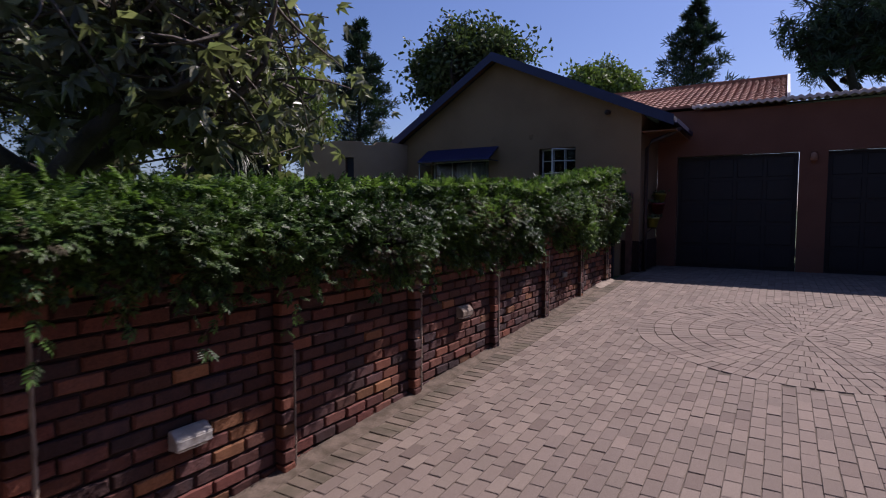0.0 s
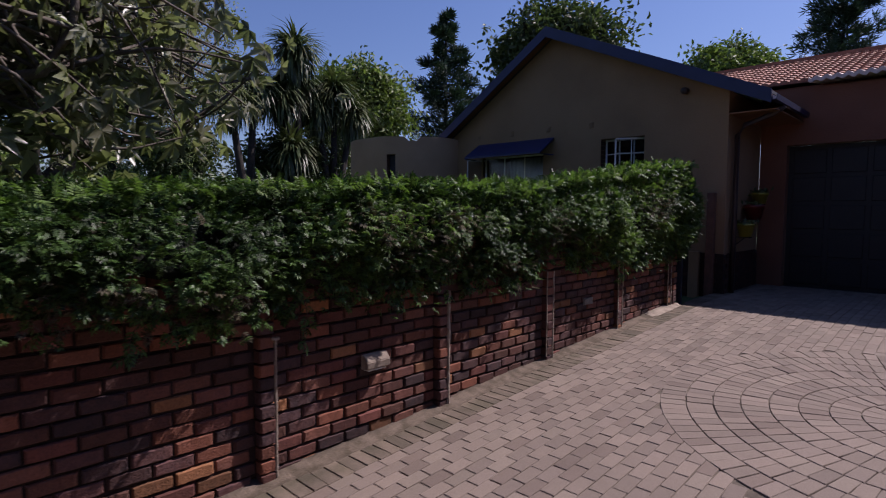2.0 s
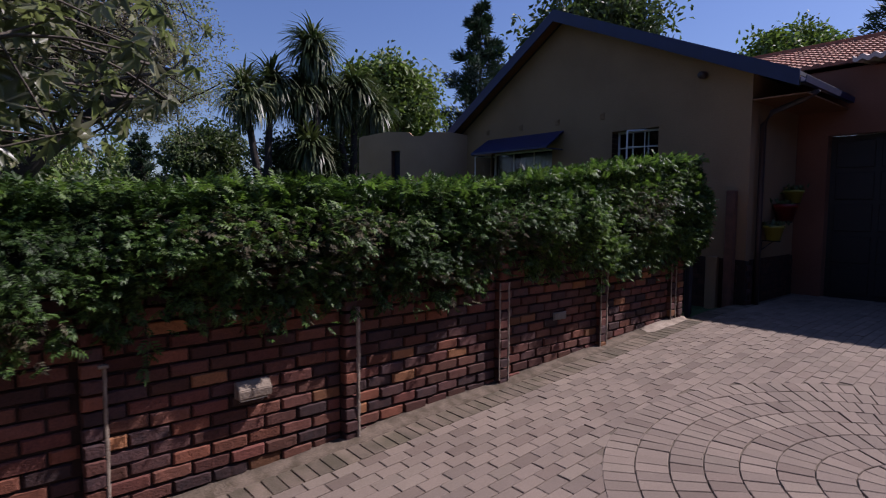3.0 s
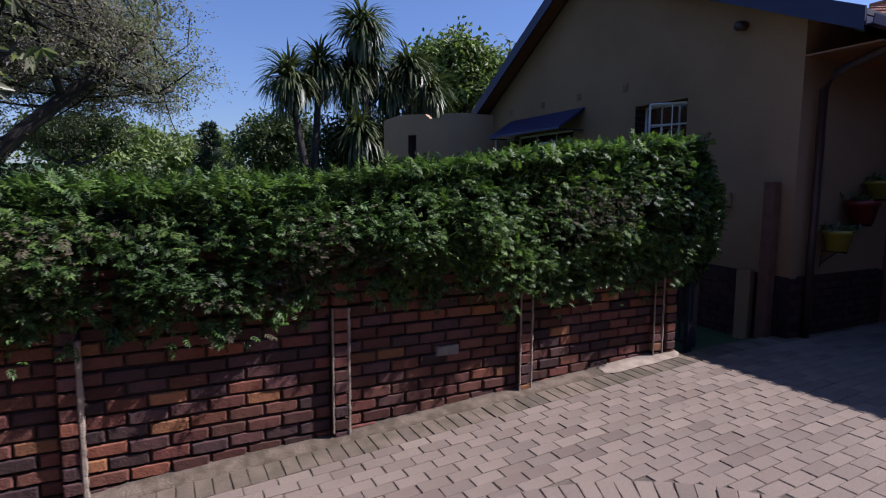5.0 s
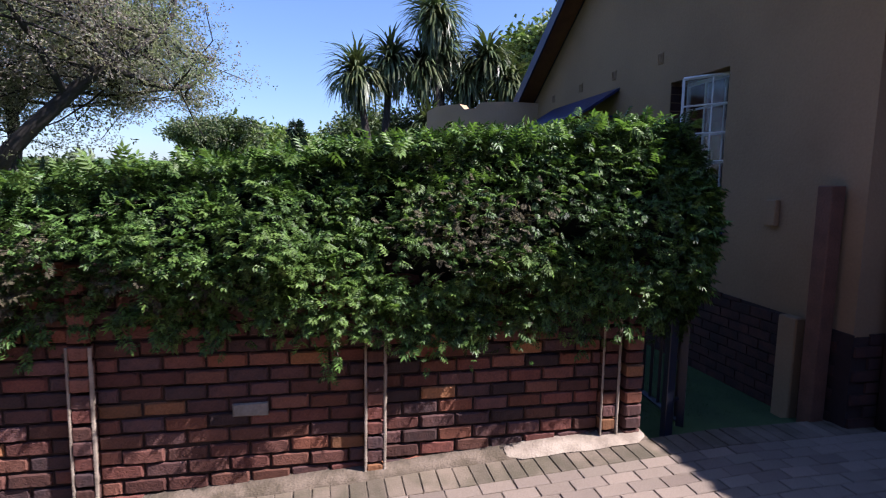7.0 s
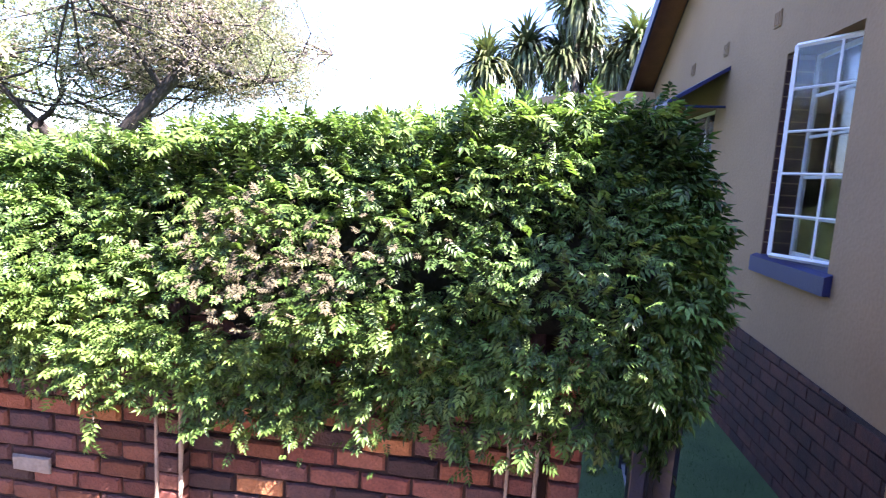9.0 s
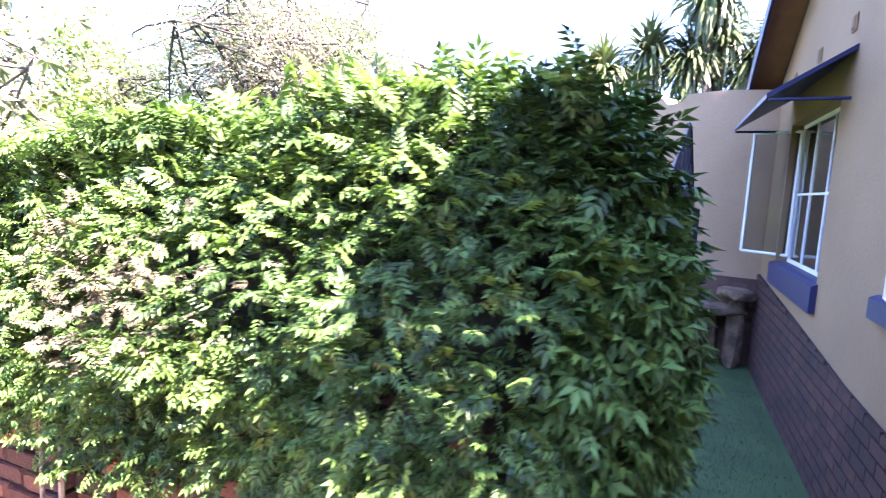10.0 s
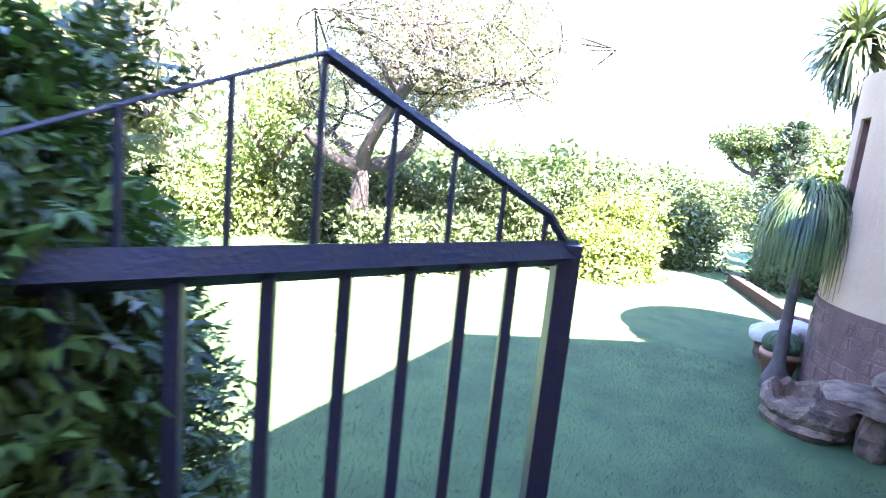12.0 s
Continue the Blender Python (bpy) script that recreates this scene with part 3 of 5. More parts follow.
for name, at, r, h, m, lab in (("flower_pot", (-2.0, 12.9, 1.8), 0.16, 0.26, M_RED, "red pot fixed to the buff side wall"),
                               ("flower_pot", (-2.01, 12.5, 1.52), 0.14, 0.22, M_YELLOW, "yellow green pot fixed to the buff side wall"),
                               ("flower_pot", (-2.01, 13.25, 2.08), 0.14, 0.2, M_YELLOW, "small yellow pot fixed higher on the buff side wall")):
    pot = flower_pot(name, at, r, h, m, lab)
    wall_bracket(at, CORNER_X)
    n = 60
    at_l = np.array(at) + np.array((0, 0, h)) + rng.normal(size=(n, 3)) * (r * 0.5, r * 0.5, 0.02)
    v, f = scatter(*PLAIN, at_l, random_units(n) + (0, 0, 0.8), random_units(n), rng.uniform(0.05, 0.1, n))
    tagged(fast("plant", v, f, M_TREE, pot, "small green plant"), kind="stuff")

post = thing("gate_post", "brown timber gate post against the gable", "post", at=(-2.36, 11.86, 0.5))
bm = boxes((-2.42, -2.3, 11.8, 11.92, 0.45, 2.25), bevel=0.008)
part("timber", bm, M_WOODPOST, post)
pillar = thing("gate_pillar", "short buff plastered gate pillar beside the passage", "pillar", at=(-2.6, 11.88, 0.4))
part("pier", boxes((-2.7, -2.53, 11.84, 11.928, 0.3, 1.27), bevel=0.01), M_PLASTER, pillar)


# ---- the round plastered tower at the gable's end ----
TOWER, TOWER_R, TOWER_TOP = (-9.7, 11.9), 1.55, 3.63


def build_tower():
    tower = thing("round_tower", "round buff plastered tower on a brown stone plinth", "tower", at=(TOWER[0], TOWER[1], 0.42))
    n = 96
    slot_a = math.atan2(10.5 - TOWER[1], -8.57 - TOWER[0])
    lo, hi = slot_a - 0.24, slot_a - 0.1

    def ring_wall(bm, a0, a1, r0, r1, z0, z1, steps):
        rings = []
        for i in range(steps + 1):
            a = a0 + (a1 - a0) * i / steps
            c, s = math.cos(a), math.sin(a)
            rings.append([bm.verts.new((TOWER[0] + r * c, TOWER[1] + r * s, z)) for r, z in ((r1, z0), (r1, z1), (r0, z1), (r0, z0))])
        for u, w in zip(rings, rings[1:]):
            for k in range(4):
                bm.faces.new((u[k], u[(k + 1) % 4], w[(k + 1) % 4], w[k]))
        bm.faces.new(rings[0]), bm.faces.new(rings[-1][::-1])

    bm = bmesh.new()
    ring_wall(bm, hi, lo + math.tau, TOWER_R - 0.2, TOWER_R, 1.5, TOWER_TOP, n)
    ring_wall(bm, lo, hi, TOWER_R - 0.2, TOWER_R, 1.5, 2.35, 4)
    ring_wall(bm, lo, hi, TOWER_R - 0.2, TOWER_R, 3.23, TOWER_TOP, 4)
    # a broken notch and uneven plaster along the rim
    for v in bm.verts:
        if v.co.z > TOWER_TOP - 0.01:
            v.co.z += 0.02 * noise.noise(v.co * 2.0)
            if abs(math.atan2(v.co.y - TOWER[1], v.co.x - TOWER[0]) + 0.75) < 0.08:
                v.co.z -= 0.09
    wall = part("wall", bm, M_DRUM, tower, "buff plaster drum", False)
    bm = bmesh.new()
    ring_wall(bm, lo, hi, TOWER_R - 0.16, TOWER_R - 0.13, 2.36, 3.22, 3)
    part("slot_pane", bm, M_BLACK, tower, "dark narrow slot window")
    bm = bmesh.new()
    ring_wall(bm, lo, lo + 0.012, TOWER_R - 0.128, TOWER_R - 0.02, 2.36, 3.22, 2)
    part("slot_frame", bm, M_WOODPOST, tower, "brown slot frame")
    bm = bmesh.new()
    ring_wall(bm, 0, math.tau * 0.9999, TOWER_R - 0.2, TOWER_R + 0.015, 0.2, 1.498, n)
    part("plinth", bm, mat("plinth plaster", (0.125, 0.066, 0.048), 0.95, 0.3, 5, 60, 0.6), tower)
    part("roof_slab", lathe(bmesh.new(), ((TOWER_R - 0.21, 0), (TOWER_R - 0.21, 0.08)), (TOWER[0], TOWER[1], 3.2), 48), M_SLATE, tower)
    # rough stones of the plinth
    bm = bmesh.new()
    for row in range(8):
        a = -2.9 + (row % 2) * 0.05
        z = 0.36 + row * 0.135
        while a < 0.2:
            w = rng.uniform(0.08, 0.26)
            pts = []
            for aa, zz in ((a, z), (a + w - 0.012, z), (a + w - 0.012, z + 0.122), (a, z + 0.122)):
                pts.append((aa + rng.normal() * 0.006, zz + rng.normal() * 0.006))
            lift = rng.uniform(0.019, 0.027)
            back = [bm.verts.new((TOWER[0] + (TOWER_R + 0.016) * math.cos(p), TOWER[1] + (TOWER_R + 0.016) * math.sin(p), q)) for p, q in pts]
            front = [bm.verts.new((TOWER[0] + (TOWER_R + lift) * math.cos(p + s * 0.01), TOWER[1] + (TOWER_R + lift) * math.sin(p + s * 0.01), q + u * 0.01)) for (p, q), s, u in zip(pts, (1, -1, -1, 1), (1, 1, -1, -1))]
            bm.faces.new(front)
            for i in range(4):
                bm.faces.new((back[i], back[(i + 1) % 4], front[(i + 1) % 4], front[i]))
            a += w
    tagged(part("stonework", bm, mat("plinth stone", (0.15, 0.078, 0.055), 0.92, 0.45, 5, 60, 0.9, second=(0.085, 0.045, 0.034), spread=0.1), tower), kind="stuff")


build_tower()


# ---- the boundary wall: mortar body, piers, bricks, lights ----
PIERS = (-2.2, -0.7, 0.83, 2.34, 3.865, 5.47, 7.08, 8.67, 10.22)
WALL_END = 10.5
wall = thing("wall_boundary", "red-brown clinker brick boundary wall with narrow piers", "wall", kind="structure", at=(WALL_X, 4.0, 0.3))
part("wall_core", boxes((BACK_X, WALL_X - 0.02, -5.0, WALL_END - 0.006, -0.9, 1.8)), M_MORTAR, wall, "dark mortar body of the wall")


def brick_mesh(l, h, d, chip):
    """A hand-worn brick: its face has knocked corners and a wavy arris, and stands a little hollow or proud."""
    bm = bmesh.new()
    n = 6
    top, low = 0.5 * h, -0.5 * h
    ring = [(l * i / n, low) for i in range(n + 1)] + [(l * i / n, top) for i in range(n, -1, -1)]
    back, lip, face = [], [], []
    for i, (y, z) in enumerate(ring):
        wear = 0.004 + 0.007 * abs(noise.noise(Vector((i * 1.7, chip * 5.3, 0.4)))) + (0.004 if y in (0.0, l) else 0.0)
        dy = wear if y < 0.01 else -wear if y > l - 0.01 else 0.0
        dz = wear if z < 0 else -wear
        off = 0.003 * noise.noise(Vector((i * 2.3, chip * 3.1, 5.0)))
        back.append(bm.verts.new((0, y, z + 0.5 * h)))
        lip.append(bm.verts.new((d - wear * 1.3, y + off * 0.5, z + off + 0.5 * h)))
        face.append(bm.verts.new((d + 0.004 * noise.noise(Vector((i * 1.1, chip * 2.2, 9.0))), y + dy, z + dz + off + 0.5 * h)))
    m = len(ring)
    for i in range(m):
        j = (i + 1) % m
        bm.faces.new((back[i], back[j], lip[j], lip[i]))
        bm.faces.new((lip[i], lip[j], face[j], face[i]))
    for i in range(n):
        bm.faces.new((face[i], face[i + 1], face[m - 2 - i], face[m - 1 - i]))
    me = bpy.data.meshes.new("brick")
    bmesh.ops.recalc_face_normals(bm, faces=bm.faces)
    bmesh.ops.triangulate(bm, faces=bm.faces)
    bm.to_mesh(me)
    bm.free()
    return me


def lay_bricks():
    full = [brick_mesh(0.216, 0.074, 0.05, i) for i in range(7)]
    half = [brick_mesh(0.103, 0.074, 0.05, i + 9) for i in range(3)]
    pier = [brick_mesh(0.108, 0.075, 0.105, i + 20) for i in range(3)]
    for m in full + half + pier:
        m.materials.append(M_BRICK)
    rest_v, rest_f, count = [], [], 0
    cache = {}
    place = []
    spans = [(a + 0.114, b - 0.004) for a, b in zip(PIERS, PIERS[1:])] + [(PIERS[-1] + 0.14, PIERS[-1] + 0.14)]
    for k in range(23):
        z = -0.3 + k * 0.09
        for a, b in spans:
            if b - a < 0.2:
                continue
            y = a + (0.0 if k % 2 else -0.115)
            while y < b - 0.03:
                lo, hi = max(y, a), min(y + 0.22, b)
                if hi - lo > 0.03:
                    place.append((full if hi - lo > 0.16 else half, WALL_X - 0.05, lo, z, (hi - lo) / (0.22 if hi - lo > 0.16 else 0.105)))
                y += 0.23
        for p in PIERS:
            place.append((pier, PIER_X - 0.105, p, z, 1.0))
        place.append((pier, PIER_X - 0.1, PIERS[-1] + 0.165, z, 1.15))
    for i, (kinds, x, y, z, stretch) in enumerate(place):
        me = kinds[int(rng.integers(len(kinds)))]
        shift = Vector((rng.normal() * 0.004, 0, rng.normal() * 0.0028))
        top = drive_z(y)
        if z + 0.08 < top - 0.06:
            continue
        near = 5.4 < y < 8.7 and z < 1.3
        if near and count < 300:
            count += 1
            ob = new("brick", me)
            ob.parent, ob.matrix_parent_inverse = wall, Matrix.Translation(-wall.location)
            ob.location, ob.scale = Vector((x, y, z)) + shift, (1, stretch, 1)
        else:
            if me.name not in cache:
                cache[me.name] = (np.array([v.co[:] for v in me.vertices]), np.array([q.vertices[:] for q in me.polygons]))
            v, f = cache[me.name]
            rest_f.append(f + sum_len(rest_v))
            rest_v.append(v * (1, stretch, 1) + (x + shift.x, y, z + shift.z))
    tagged(fast("bricks", np.concatenate(rest_v), np.concatenate(rest_f), M_BRICKS, wall, smooth=False), kind="stuff")


def sum_len(blocks):
    sum_len.total = sum_len.total + len(blocks[-1]) if blocks else 0
    return sum_len.total


lay_bricks()
# pale cement runs and drips beside some piers
RUNS = ((0.83, 0.05, 1.3, 0.01, 1), (2.34, 0.1, 0.9, 0.005, 1), (3.865, 0.2, 1.09, 0.008, 1), (5.47, 0.24, 1.25, 0.014, 1), (7.08, 0.34, 1.3, 0.009, 1),
        (7.08, 0.4, 1.3, 0.005, 0), (8.67, 0.42, 1.35, 0.007, 1), (8.67, 0.42, 1.35, 0.006, 0), (10.22, 0.52, 1.35, 0.005, 0), (10.22, 0.52, 1.35, 0.007, 1))
for p, z0, z1, thick, side in RUNS:
    bm = bmesh.new()
    steps = 26
    wob = [noise.noise(Vector((i * 1.9, p, 3 + side))) for i in range(steps + 1)]
    tube(bm, [(PIER_X - 0.005, p + (0.112 if side else -0.004) + 0.0025 * w, z0 + (z1 - z0) * i / steps) for i, w in enumerate(wob)], [thick * (1 + 0.45 * w) + 0.003 for w in wob], 6)
    part("mortar_run", bm, M_CEMENT, wall, "pale mortar run beside the pier")
bm = boxes((PIER_X - 0.01, PIER_X + 0.022, 3.945, 3.995, 1.095, 1.115), bevel=0.004)
part("mortar_chip", bm, M_CEMENT, wall, "pale mortar chip on the pier")


def brick_light(y, z, face):
    """A pale brick-shaped light with a hood sloping forward."""
    lamp = thing("wall_light", "pale hooded brick light set in the boundary wall", "light", "lights along the wall", at=(WALL_X, y, z))
    bm = bmesh.new()
    x = WALL_X + 0.002
    prof = ((x, z + 0.055), (x + 0.035, z + 0.058), (x + 0.085, z + 0.01), (x + 0.08, z - 0.045), (x, z - 0.055))
    a = [bm.verts.new((px, y - 0.11, pz)) for px, pz in prof]
    b = [bm.verts.new((px, y + 0.11, pz)) for px, pz in prof]
    bm.faces.new(a), bm.faces.new(b[::-1])
    for i in range(5):
        bm.faces.new((a[i], b[i], b[(i + 1) % 5], a[(i + 1) % 5]))
    bmesh.ops.bevel(bm, geom=list(bm.edges), offset=0.005, segments=2, affect="EDGES")
    part("hood", bm, face, lamp)
    part("lens", boxes((x + 0.01, x + 0.06, y - 0.085, y + 0.085, z - 0.064, z - 0.056)), M_WHITE, lamp)


for y, z, face in ((1.69, 0.57, M_HOOD), (4.8, 0.8, M_CEMENT)):
    brick_light(y, z, face)
grey = brick_mesh(0.2, 0.08, 0.012, 3)
grey.materials.append(mat("grey brick", (0.2, 0.185, 0.165), 0.9, 0.3, 9, 60, 0.4))
grey_brick = new("grey_brick", grey)
grey_brick.parent, grey_brick.matrix_parent_inverse = wall, Matrix.Translation(-wall.location)
grey_brick.location = (WALL_X + 0.004, 7.9, 0.84)
tagged(grey_brick, "pale grey brick in the red wall")


# ---- the iron gate, open into the garden ----
def build_gate():
    hinge, tip = Vector((-2.46, 10.87, 0)), Vector((-3.74, 10.995, 0))
    d = (tip - hinge).normalized()
    width = 1.232
    low, rail, peak, ridge = 0.58, 2.29, 2.6, 0.63
    gate = thing("garden_gate", "black iron garden gate with pointed top, standing open", "gate", at=(hinge.x, hinge.y, LAWN_Z))

    def bar(name, a, b, r, sides=4, label=""):
        pts = [hinge + d * p[0] + Vector((0, 0, p[1])) for p in (a, b)]
        return part(name, tube(bmesh.new(), pts, r, sides), M_BLACK, gate, label)

    bar("gate_post", (width, low - 0.03), (width, rail + 0.02), 0.036)
    bar("gate_post", (0.0, low - 0.03), (0.0, rail + 0.02), 0.036)
    bar("top_rail", (-0.02, rail), (width + 0.024, rail), 0.03)
    bar("bottom_rail", (0, low), (width, low), 0.024)
    arch = [(0, rail), (0.1, rail + 0.085), (ridge, peak), (1.157, rail + 0.085), (width + 0.015, rail)]
    for a, b in zip(arch, arch[1:]):
        bar("top_bar", a, b, 0.0105 if a[0] >= ridge - 0.01 else 0.0035)
    for k in range(9):
        bar("upright", (0.059 + 0.126 * k, low), (0.059 + 0.126 * k, rail), 0.0155)
    for k in range(9):
        p = 0.11 + 0.13 * k
        top = np.interp(p, [a[0] for a in arch], [a[1] for a in arch])
        bar("spire_bar", (p, rail), (p, float(top)), 0.0065, 6)
    bar("latch", (width - 0.05, 1.3), (width - 0.13, 1.25), 0.012, 6)
    hp = thing("hinge_post", "black iron hinge post at the wall's end", "post", at=(-2.41, 10.73, LAWN_Z))
    part("post", boxes((-2.44, -2.38, 10.7, 10.76, 0.35, 2.3), bevel=0.004), M_BLACK, hp)
    for z in (0.75, 1.8):
        part("hinge", tube(bmesh.new(), [(-2.42, 10.76, z), (-2.46, 10.84, z)], 0.014, 6), M_BLACK, hp)


build_gate()


# ---- the creeper that hangs over the wall ----
HEDGE_X0, HEDGE_X1, HEDGE_END = -3.05, -2.22, 10.4


def hedge_top(y):
    return float(np.interp(y, (-5, 1, 2.5, 4.6, 6.3, 7.2, 8.5, 10.4, 11.2), (1.9, 1.9, 1.96, 2.09, 2.13, 2.21, 2.38, 2.62, 2.52)))


def hedge_low(y):
    return float(np.interp(y, (-5, 1.3, 2.2, 3.2, 5.4, 7, 9.0, 9.9, 10.7), (1.5, 1.55, 1.47, 1.4, 1.36, 1.42, 1.4, 1.33, 1.5)))


def hedge_plan(s):
    """A point and outward way of the creeper's outline: along the front, round the end, back behind the wall."""
    r, mid, front = (HEDGE_X1 - HEDGE_X0) / 2, (HEDGE_X0 + HEDGE_X1) / 2, HEDGE_END + 5.0
    if s < front:
        return HEDGE_X1, -5.0 + s, 1.0, 0.0
    if s < front + math.pi * r:
        a = (s - front) / r
        return mid + r * math.cos(a), HEDGE_END + r * math.sin(a), math.cos(a), math.sin(a)
    return HEDGE_X0, HEDGE_END - (s - front - math.pi * r), -1.0, 0.0


PLAN_LENGTH = 2 * (HEDGE_END + 5.0) + math.pi * (HEDGE_X1 - HEDGE_X0) / 2


def hedge_bulge(s, z):
    p = Vector((s * 1.3, z * 1.6, 0.3))
    corner = 0.05 * math.exp(-((s - HEDGE_END - 5.35) / 0.35) ** 2) + 0.12 * min(1.0, max(0.0, (9.0 - s) / 2.0))
    return 0.13 * noise.noise(p) + 0.1 * noise.noise(p * 2.3) + corner


def hedge_side(s, z, inset=0.0):
    x, y, nx, ny = hedge_plan(s)
    end = s > HEDGE_END + 5.0 and s < HEDGE_END + 5.0 + math.pi * 0.43
    top = hedge_top(y)
    low = hedge_low(y) + 0.16 * noise.noise(Vector((s * 1.1, 7.0, 0))) + 0.08 * noise.noise(Vector((s * 3.3, 2.0, 0))) - (0.2 * math.sin((s - HEDGE_END - 5.0) / 0.43) if end else 0.0)
    h = low + (top - low) * z
    belly = 0.17 * math.sin(min(1.0, z * 1.05) * math.pi) - 0.11 - 0.32 * max(0.0, z - 0.72) ** 1.5 * 3
    out = belly + hedge_bulge(s, h) - inset
    return (x + nx * out, y + ny * out, h), (nx, ny, 0.25 + max(0.0, z - 0.7) * 2)


def build_creeper():
    hedge = thing("creeper_hedge", "dense green creeper hanging over the brick wall", "hedge", at=(-2.6, 4.0, 1.95))
    # inner body that closes the gaps between the leaves; near-black colour stands for shade
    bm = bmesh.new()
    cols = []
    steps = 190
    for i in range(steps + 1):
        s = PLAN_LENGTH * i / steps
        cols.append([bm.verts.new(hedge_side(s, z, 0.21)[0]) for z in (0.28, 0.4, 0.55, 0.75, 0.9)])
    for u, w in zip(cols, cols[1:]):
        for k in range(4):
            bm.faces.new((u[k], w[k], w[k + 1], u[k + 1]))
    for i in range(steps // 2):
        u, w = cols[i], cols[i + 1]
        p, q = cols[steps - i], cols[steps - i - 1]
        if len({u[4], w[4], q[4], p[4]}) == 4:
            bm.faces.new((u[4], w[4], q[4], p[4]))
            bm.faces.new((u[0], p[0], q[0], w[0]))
    part("shade_body", bm, M_CORE, hedge, "near-black body standing for the shade inside the creeper", True)

    def leaves(name, n, material, size, keep, label="", s0=3.5, s1=PLAN_LENGTH, zr=(0.0, 1.0)):
        at, along, up = [], [], []
        while len(at) < n:
            s, z = rng.uniform(s0, s1), rng.uniform(*zr)
            if s > HEDGE_END + 6.6 and rng.random() < 0.6:
                continue
            if z > 0.86 and rng.random() < 0.25:
                continue
            if keep and not keep(s, z):
                continue
            hollow = noise.noise(Vector((s * 3.6, z * 4.2, 11.0))) + 0.5 * noise.noise(Vector((s * 8.0, z * 9.0, 3.0)))
            if z < 0.8 and hollow > (0.16 if s < HEDGE_END + 3.6 else 0.34) and rng.random() < min(0.93, 0.35 + hollow * 1.6):
                continue
            p, nrm = hedge_side(s, z, rng.uniform(-0.04, 0.15))
            out = np.array(nrm)
            if z < 0.06 and rng.random() < 0.5:
                p = (p[0], p[1], p[2] - rng.random() ** 2 * 0.22)
            at.append(p)
            along.append(out * rng.uniform(0.3, 1.0) + rng.normal(size=3) * 0.8 + np.array((0, 0, -0.6 + 0.7 * z)))
            up.append(out * 0.5 + np.array((0, 0, 1.0)) + rng.normal(size=3) * 0.35)
        v, f = scatter(*SPRIG, np.array(at), np.array(along), np.array(up), rng.uniform(size[0], size[1], n))
        return tagged(fast(name, v, f, material, hedge, label), kind="stuff")

    def patch(s, z, k=1.0):
        return noise.noise(Vector((s * 0.55, z * 1.8, 5.0))) * k

    def bare(s, z):
        return math.exp(-((s - 14.2) / 0.3) ** 2 - ((z - 0.58) / 0.22) ** 2)

    def spray(name, spots, material, size, label):
        """Close sprays of leaves round a few places (along the wall, height, reach, number)."""
        at, along, up = [], [], []
        for y, h, reach, count in spots:
            for _ in range(count):
                yy, zz = y + rng.normal() * reach, h + rng.normal() * reach * 0.75
                z = min(1.0, max(0.0, (zz - hedge_low(yy)) / (hedge_top(yy) - hedge_low(yy))))
                p, nrm = hedge_side(yy + 5.0, z, rng.uniform(-0.09, 0.05))
                at.append((p[0], p[1], zz))
                along.append(np.array(nrm) * rng.uniform(0.2, 0.9) + rng.normal(size=3) * 0.8 + (0, 0, -0.2))
                up.append(np.array(nrm) * 0.5 + rng.normal(size=3) * 0.35 + (0, 0, 1.0))
        v, f = scatter(*SPRIG, np.array(at), np.array(along), np.array(up), rng.uniform(size[0], size[1], len(at)))
        return tagged(fast(name, v, f, material, hedge, label), kind="stuff")

    leaves("foliage", 40000, M_CREEPER, (0.04, 0.088), lambda s, z: (patch(s, z) < 0.38 or rng.random() < 0.4) and rng.random() > 0.65 * bare(s, z), "green feathered leaves")
    spray("bright_sprays", ((8.6, 1.57, 0.16, 150), (8.14, 1.9, 0.08, 50), (8.92, 2.03, 0.09, 70), (9.17, 1.6, 0.06, 35), (8.3, 1.75, 0.1, 60), (8.75, 2.25, 0.12, 60), (10.0, 2.4, 0.12, 60), (7.6, 1.9, 0.1, 40), (6.1, 1.85, 0.1, 35)), M_YOUNG_SUNLIT, (0.045, 0.085), "bright yellow green sprays")
    spray("withered_sprays", ((9.15, 1.98, 0.2, 210), (9.5, 2.02, 0.14, 70), (6.9, 1.75, 0.14, 120), (5.2, 1.6, 0.2, 120)), M_DEAD, (0.035, 0.07), "withered brown sprays")
    leaves("young_foliage", 3600, M_YOUNG_SUNLIT, (0.055, 0.11), lambda s, z: patch(s + 20, z) + 0.35 * (z - 0.5) > 0.12, "yellow green young leaves")
    # young-leaf colour along the lower front stands for sun grazing the leaves
    leaves("pale_foliage", 1500, M_YOUNG_SUNLIT, (0.05, 0.1), None, "pale sprays with the sun's light put into their colour", 12.5, HEDGE_END + 5.0, (0.0, 0.42))
    leaves("withered_growth", 2000, M_DEAD, (0.05, 0.1), lambda s, z: patch(s, z) > 0.22 and z < 0.75, "withered brown sprays")

    # thick growth over the end, round the gate's hinges
    n = 2600
    u = random_units(n)
    u[:, 1] = np.abs(u[:, 1])
    lump = np.array([1 + 0.22 * noise.noise(Vector(p) * 2.6) for p in u]) * rng.uniform(0.84, 1.03, n)
    at = np.array((-2.55, 10.69, 1.9)) + u * (0.34, 0.245, 0.64) * lump[:, None]
    v, f = scatter(*SPRIG, at, u * (0.6, 0.6, 0.3) + rng.normal(size=(n, 3)) * 0.6 + (0.1, 0.1, -0.25), u * 0.5 + rng.normal(size=(n, 3)) * 0.3 + (0, 0.2, 1.0), rng.uniform(0.07, 0.14, n))
